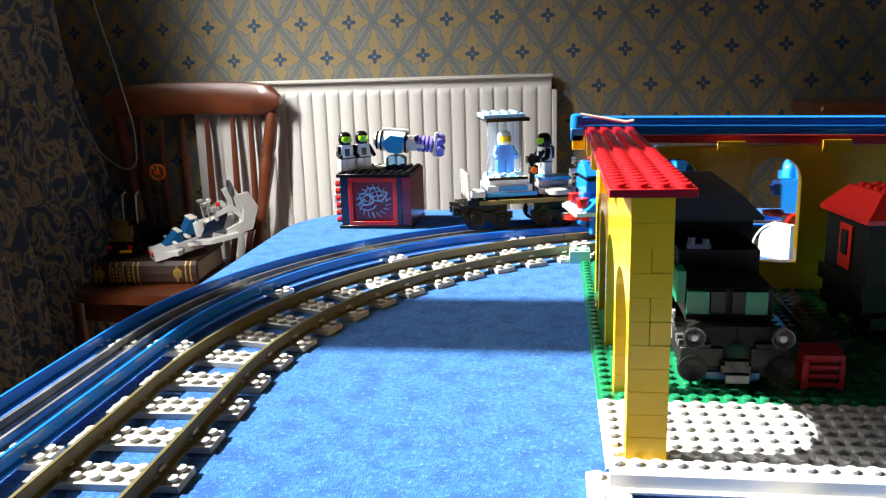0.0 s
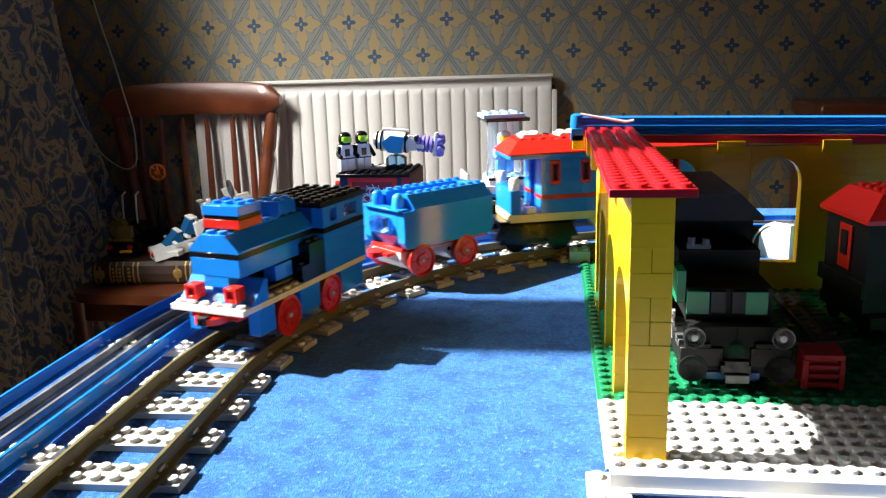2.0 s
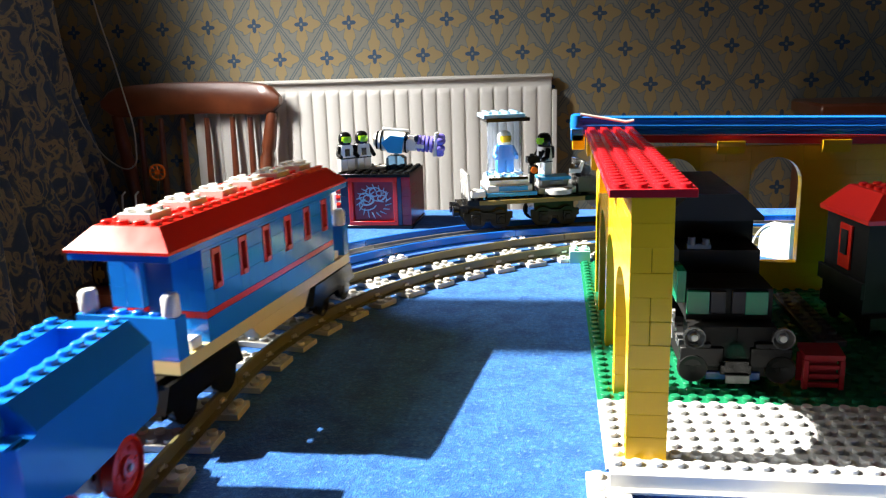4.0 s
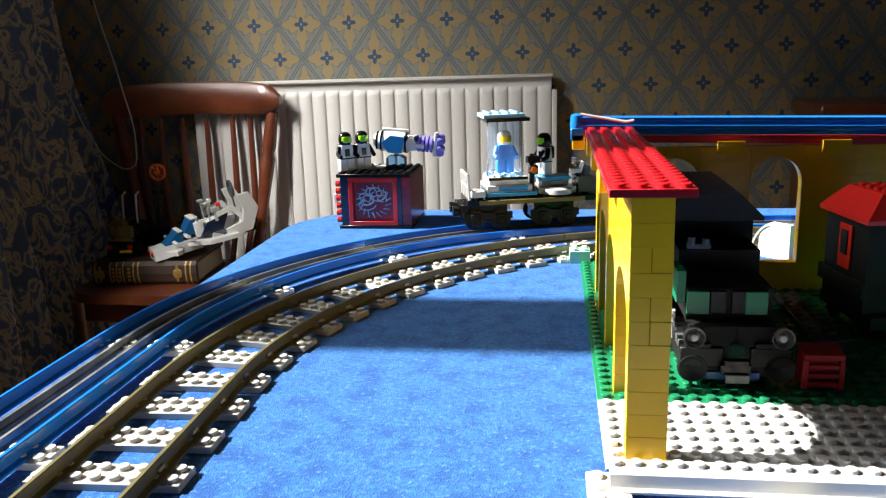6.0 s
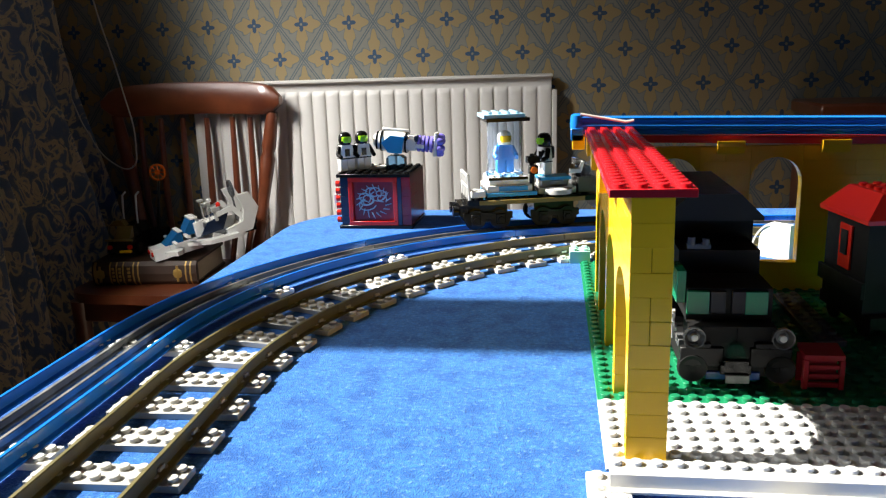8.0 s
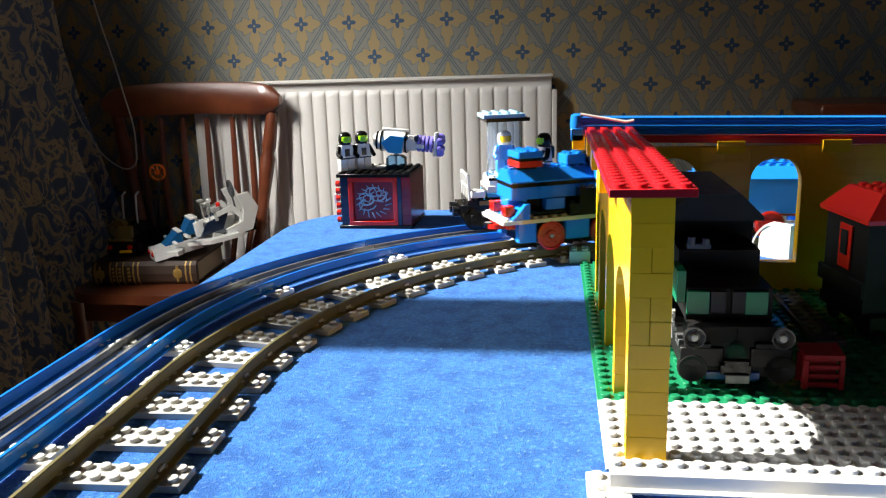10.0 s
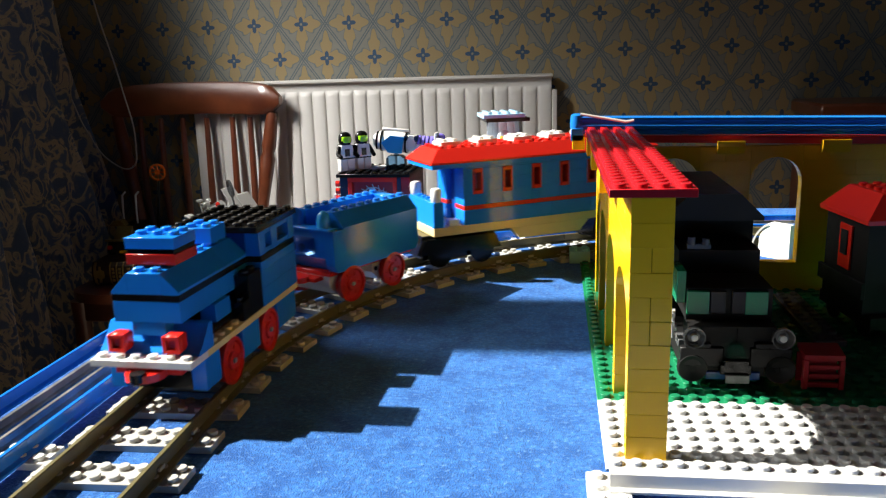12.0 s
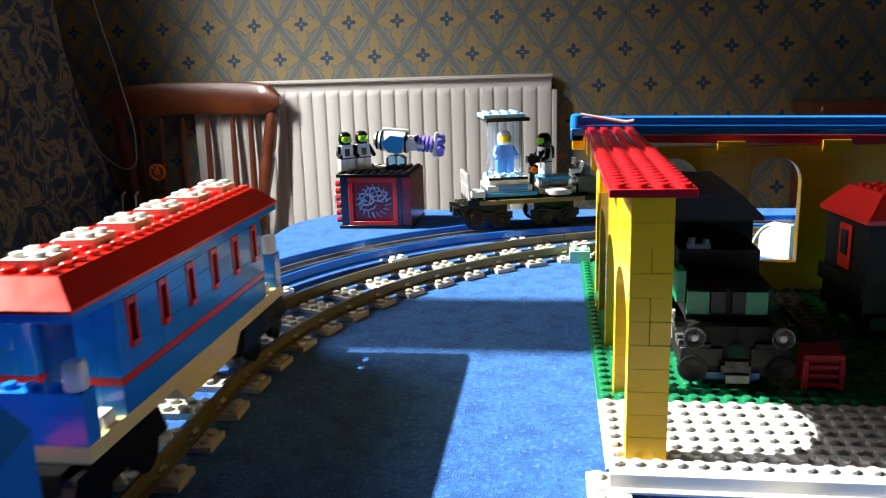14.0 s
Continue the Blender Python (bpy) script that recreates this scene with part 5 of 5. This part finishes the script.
def ship_dark():
    t = thing("toy_spaceship", "black and yellow toy space vehicle on the book", "toy spaceship", at=mmpose(-935, 1262, FLOOR_Z + 511.5, 0, 0, 4))
    OCHRE = material("ochre_plastic", (0.22, 0.15, 0.03), 0.3)
    part("hull", Shape().cbox(-26, 0, 8, 26, 130, 36).prism([(-20, 36), (20, 36), (14, 60), (-14, 60)], 34, 110, "y"), BLACK, t, smooth=False)
    part("windscreen", Shape().prism([(8, 37), (33, 37), (33, 62)], -17, 17, "x"), OCHRE, t, smooth=False)
    part("front_bar", Shape().cbox(-30, -6, 36, 30, -1, 40), OCHRE, t)
    part("yellow_plate", Shape().cbox(4, -14, 12, 28, -7, 17), YELLOW, t)
    part("yellow_hatch", Shape().prism([(-34, 62), (-20, 74), (-8, 74), (2, 62)], 30, 50, "y"), OCHRE, t, smooth=False)
    for x in (-22, 22):
        part("lamp", Shape().tube((x, -5, 22), (x, -0.1, 22), 5, 5, 12), RED, t)
    for x in (-18, 12):
        part("white_hook", Shape().tube((x, 70, 92), (x + 2, 70, 122), 2.4, 2.4, 8).tube((x + 2, 70, 122), (x + 10, 70, 130), 2.4, 2, 8).tube((x, 70, 60), (x, 70, 92), 2, 2, 8), WHITE, t)
    hoop = Shape().lathe([(15.5, -2), (19, -2), (19, 2), (15.5, 2), (15.5, -2)], 24, "y", at=(52, 110, 166), caps=False).lathe([(1, -3), (6, -2), (6, 2), (1, 3)], 12, "y", at=(52, 110, 166))
    for k in range(8):
        a = k * math.pi / 4
        hoop.tube((52 + 5 * math.cos(a), 110, 166 + 5 * math.sin(a)), (52 + 17 * math.cos(a), 110, 166 + 17 * math.sin(a)), 1.3, n=6)
    part("dish", hoop, ORANGE, t, "orange spoked ring")
    part("dish_mast", Shape().tube((40, 110, 36), (52, 110, 147), 4, 3, 10).cbox(22, 96, 8, 60, 124, 40), BLACK, t)
    for x in (-30, 30):
        for y in (24, 104):
            part("wheel", Shape().lathe([(3, -5), (13, -5), (14, -3), (14, 3), (13, 5), (3, 5)], 16, "x"), BLACK, t, at=mmpose(x, y, 13.8))
    return t


ship_white()
ship_dark()


# ---- curtain, cord, cabinet ----
def curtain_material():
    m = material("blue_and_gold_damask", (0.075, 0.062, 0.035), 0.8, vary=0.35, scale=120, bump=0.4, bump_scale=500)
    nt = m.node_tree
    b = nt.nodes["Principled BSDF"]
    tc = nt.nodes.new("ShaderNodeTexCoord")
    mp = nt.nodes.new("ShaderNodeMapping")
    mp.inputs["Scale"].default_value = (15, 15, 9)
    nt.links.new(tc.outputs["Object"], mp.inputs["Vector"])
    no = nt.nodes.new("ShaderNodeTexNoise")
    no.inputs["Scale"].default_value, no.inputs["Detail"].default_value, no.inputs["Distortion"].default_value = 2.0, 7, 1.6
    nt.links.new(mp.outputs["Vector"], no.inputs["Vector"])
    rp = nt.nodes.new("ShaderNodeValToRGB")
    rp.color_ramp.interpolation = "LINEAR"
    e = rp.color_ramp.elements
    e[0].position, e[0].color = 0.40, (0.11, 0.16, 0.25, 1)
    e[1].position, e[1].color = 0.46, (0.20, 0.22, 0.24, 1)
    x = e.new(0.49)
    x.color = (0.64, 0.53, 0.33, 1)
    x = e.new(0.56)
    x.color = (0.54, 0.46, 0.29, 1)
    x = e.new(0.60)
    x.color = (0.15, 0.20, 0.29, 1)
    nt.links.new(no.outputs["Fac"], rp.inputs["Fac"])
    nt.links.new(rp.outputs["Color"], b.inputs["Base Color"])
    return m


def curtain():
    """Heavy folds that gather in towards the top at the corner end."""
    s = Shape()
    nu, nz, th = 260, 22, 3
    def at(u, z):
        d = u * 920
        k = (z - FLOOR_Z) / 2200
        up = min(1, max(0, (z + 330) / 640))
        gather = up * up * (3 - 2 * up) * min(1, max(0, (u - 0.42) / 0.15))
        deep = (62 + 6 * u) * (1 - 0.5 * gather)
        x = -1130 + 44 * u - 84 * gather + deep * math.sin(d / 24.0 + 0.9 * math.sin(u * 9) + 0.6 * k) + 14 * math.sin(d / 61.0 + 2 + k) + 4 * math.sin(d / 8.0 + 3 * k)
        if u < 0.03:
            x += (-1244 - x) * (1 - u / 0.03)
        y = 774 + u * (698 - 8 * k) + 12 * math.cos(d / 24.0)
        return max(x, -1243 + 3 * math.sin(d / 12)), y
    for layer in (0, 1):
        vs = []
        for j in range(nz + 1):
            z = FLOOR_Z + 10 + (1560 - FLOOR_Z) * j / nz
            for i in range(nu + 1):
                x, y = at(i / nu, z)
                vs.append((x + layer * th, y, z))
        w = nu + 1
        s.add(vs, [(j * w + i, j * w + i + 1, (j + 1) * w + i + 1, (j + 1) * w + i) for j in range(nz) for i in range(nu)])
    return solid("curtain", s, curtain_material(), "heavy blue and gold patterned curtain in deep folds", "curtain")


curtain()

cord = bpy.data.curves.new("blind_cord", "CURVE")
cord.dimensions, cord.bevel_depth, cord.bevel_resolution = "3D", 0.0016, 3
sp = cord.splines.new("BEZIER")
way = [(-1025, 1405, 420), (-1006, 1400, 300), (-966, 1400, 119), (-948, 1400, -20), (-962, 1400, -64), (-1010, 1400, -52), (-1060, 1398, 20), (-1085, 1396, 90)]
sp.bezier_points.add(len(way) - 1)
for bp, c in zip(sp.bezier_points, way):
    bp.co = [a * MM for a in c]
    bp.handle_left_type = bp.handle_right_type = "AUTO"
cord.materials.append(CORD)
tagged(new("blind_cord", cord), "thin pale blind cord hanging in a loop", "cord")

cabinet = thing("cabinet", "brown wooden cabinet against the papered wall", "cabinet", at=mmpose(474, 1300, FLOOR_Z))
part("body", Shape().cbox(10, 10, 0, 690, 195, 770, 3), CHAIR_WOOD, cabinet)
part("top", Shape().cbox(0, 0, 771, 700, 196, 800, 5), CHAIR_WOOD, cabinet)
for x in (20, 355):
    dr = part("door", Shape().cbox(x, 2, 60, x + 325, 9.5, 740, 2), CHAIR_WOOD, cabinet)
    part("handle", Shape().lathe([(3, 0), (8, -8), (10, -14), (2, -18)], 12, "y", at=(x + 30 if x > 100 else x + 295, 1.5, 420)), GILT, dr)

# ---- motion of the train ----
def motions():
    SPEED, EXTRA = 180.0, 535.2
    uneven = ((0.0, 12.0), (0.5, 7.0), (1.0, 2.5), (1.5, 3.0), (2.0, -2.5), (2.5, 3.0), (3.0, 2.5), (5.5, 13.0), (6.5, 15.0), (9.5, 16.0), (10.5, 8.0), (11.0, 6.0), (11.5, -2.5), (12.0, 4.0), (12.5, -5.5), (13.0, 6.0), (13.5, 13.5), (14.0, 16.0))

    def travelled(t):
        """Distance of the locomotive's middle along the loop; the motor runs a little unevenly."""
        slow0, slow1 = 6.3, 9.1
        k = min(1, max(0, (t - slow0) / (slow1 - slow0)))
        e = EXTRA * k * k * (3 - 2 * k)
        for (t0, e0), (t1, e1) in zip(uneven, uneven[1:]):
            if t0 <= t <= t1 + 1e-6:
                return ARC - 454.6 + SPEED * t + e + e0 + (e1 - e0) * (t - t0) / (t1 - t0)

    for ob, behind, half in ((loco, 0, 26), (tender, 144, 23), (carriage, 315, 76)):
        rows = []
        for k in range(0, 141):
            t = k / 10
            d = travelled(t) - behind
            xa, ya, _ = loop(d + half)
            xb, yb, _ = loop(d - half)
            rows.append((t, mmpose((xa + xb) / 2, (ya + yb) / 2, 0, 0, 0, math.degrees(math.atan2(ya - yb, xa - xb)))))
        walk(ob, rows)


motions()
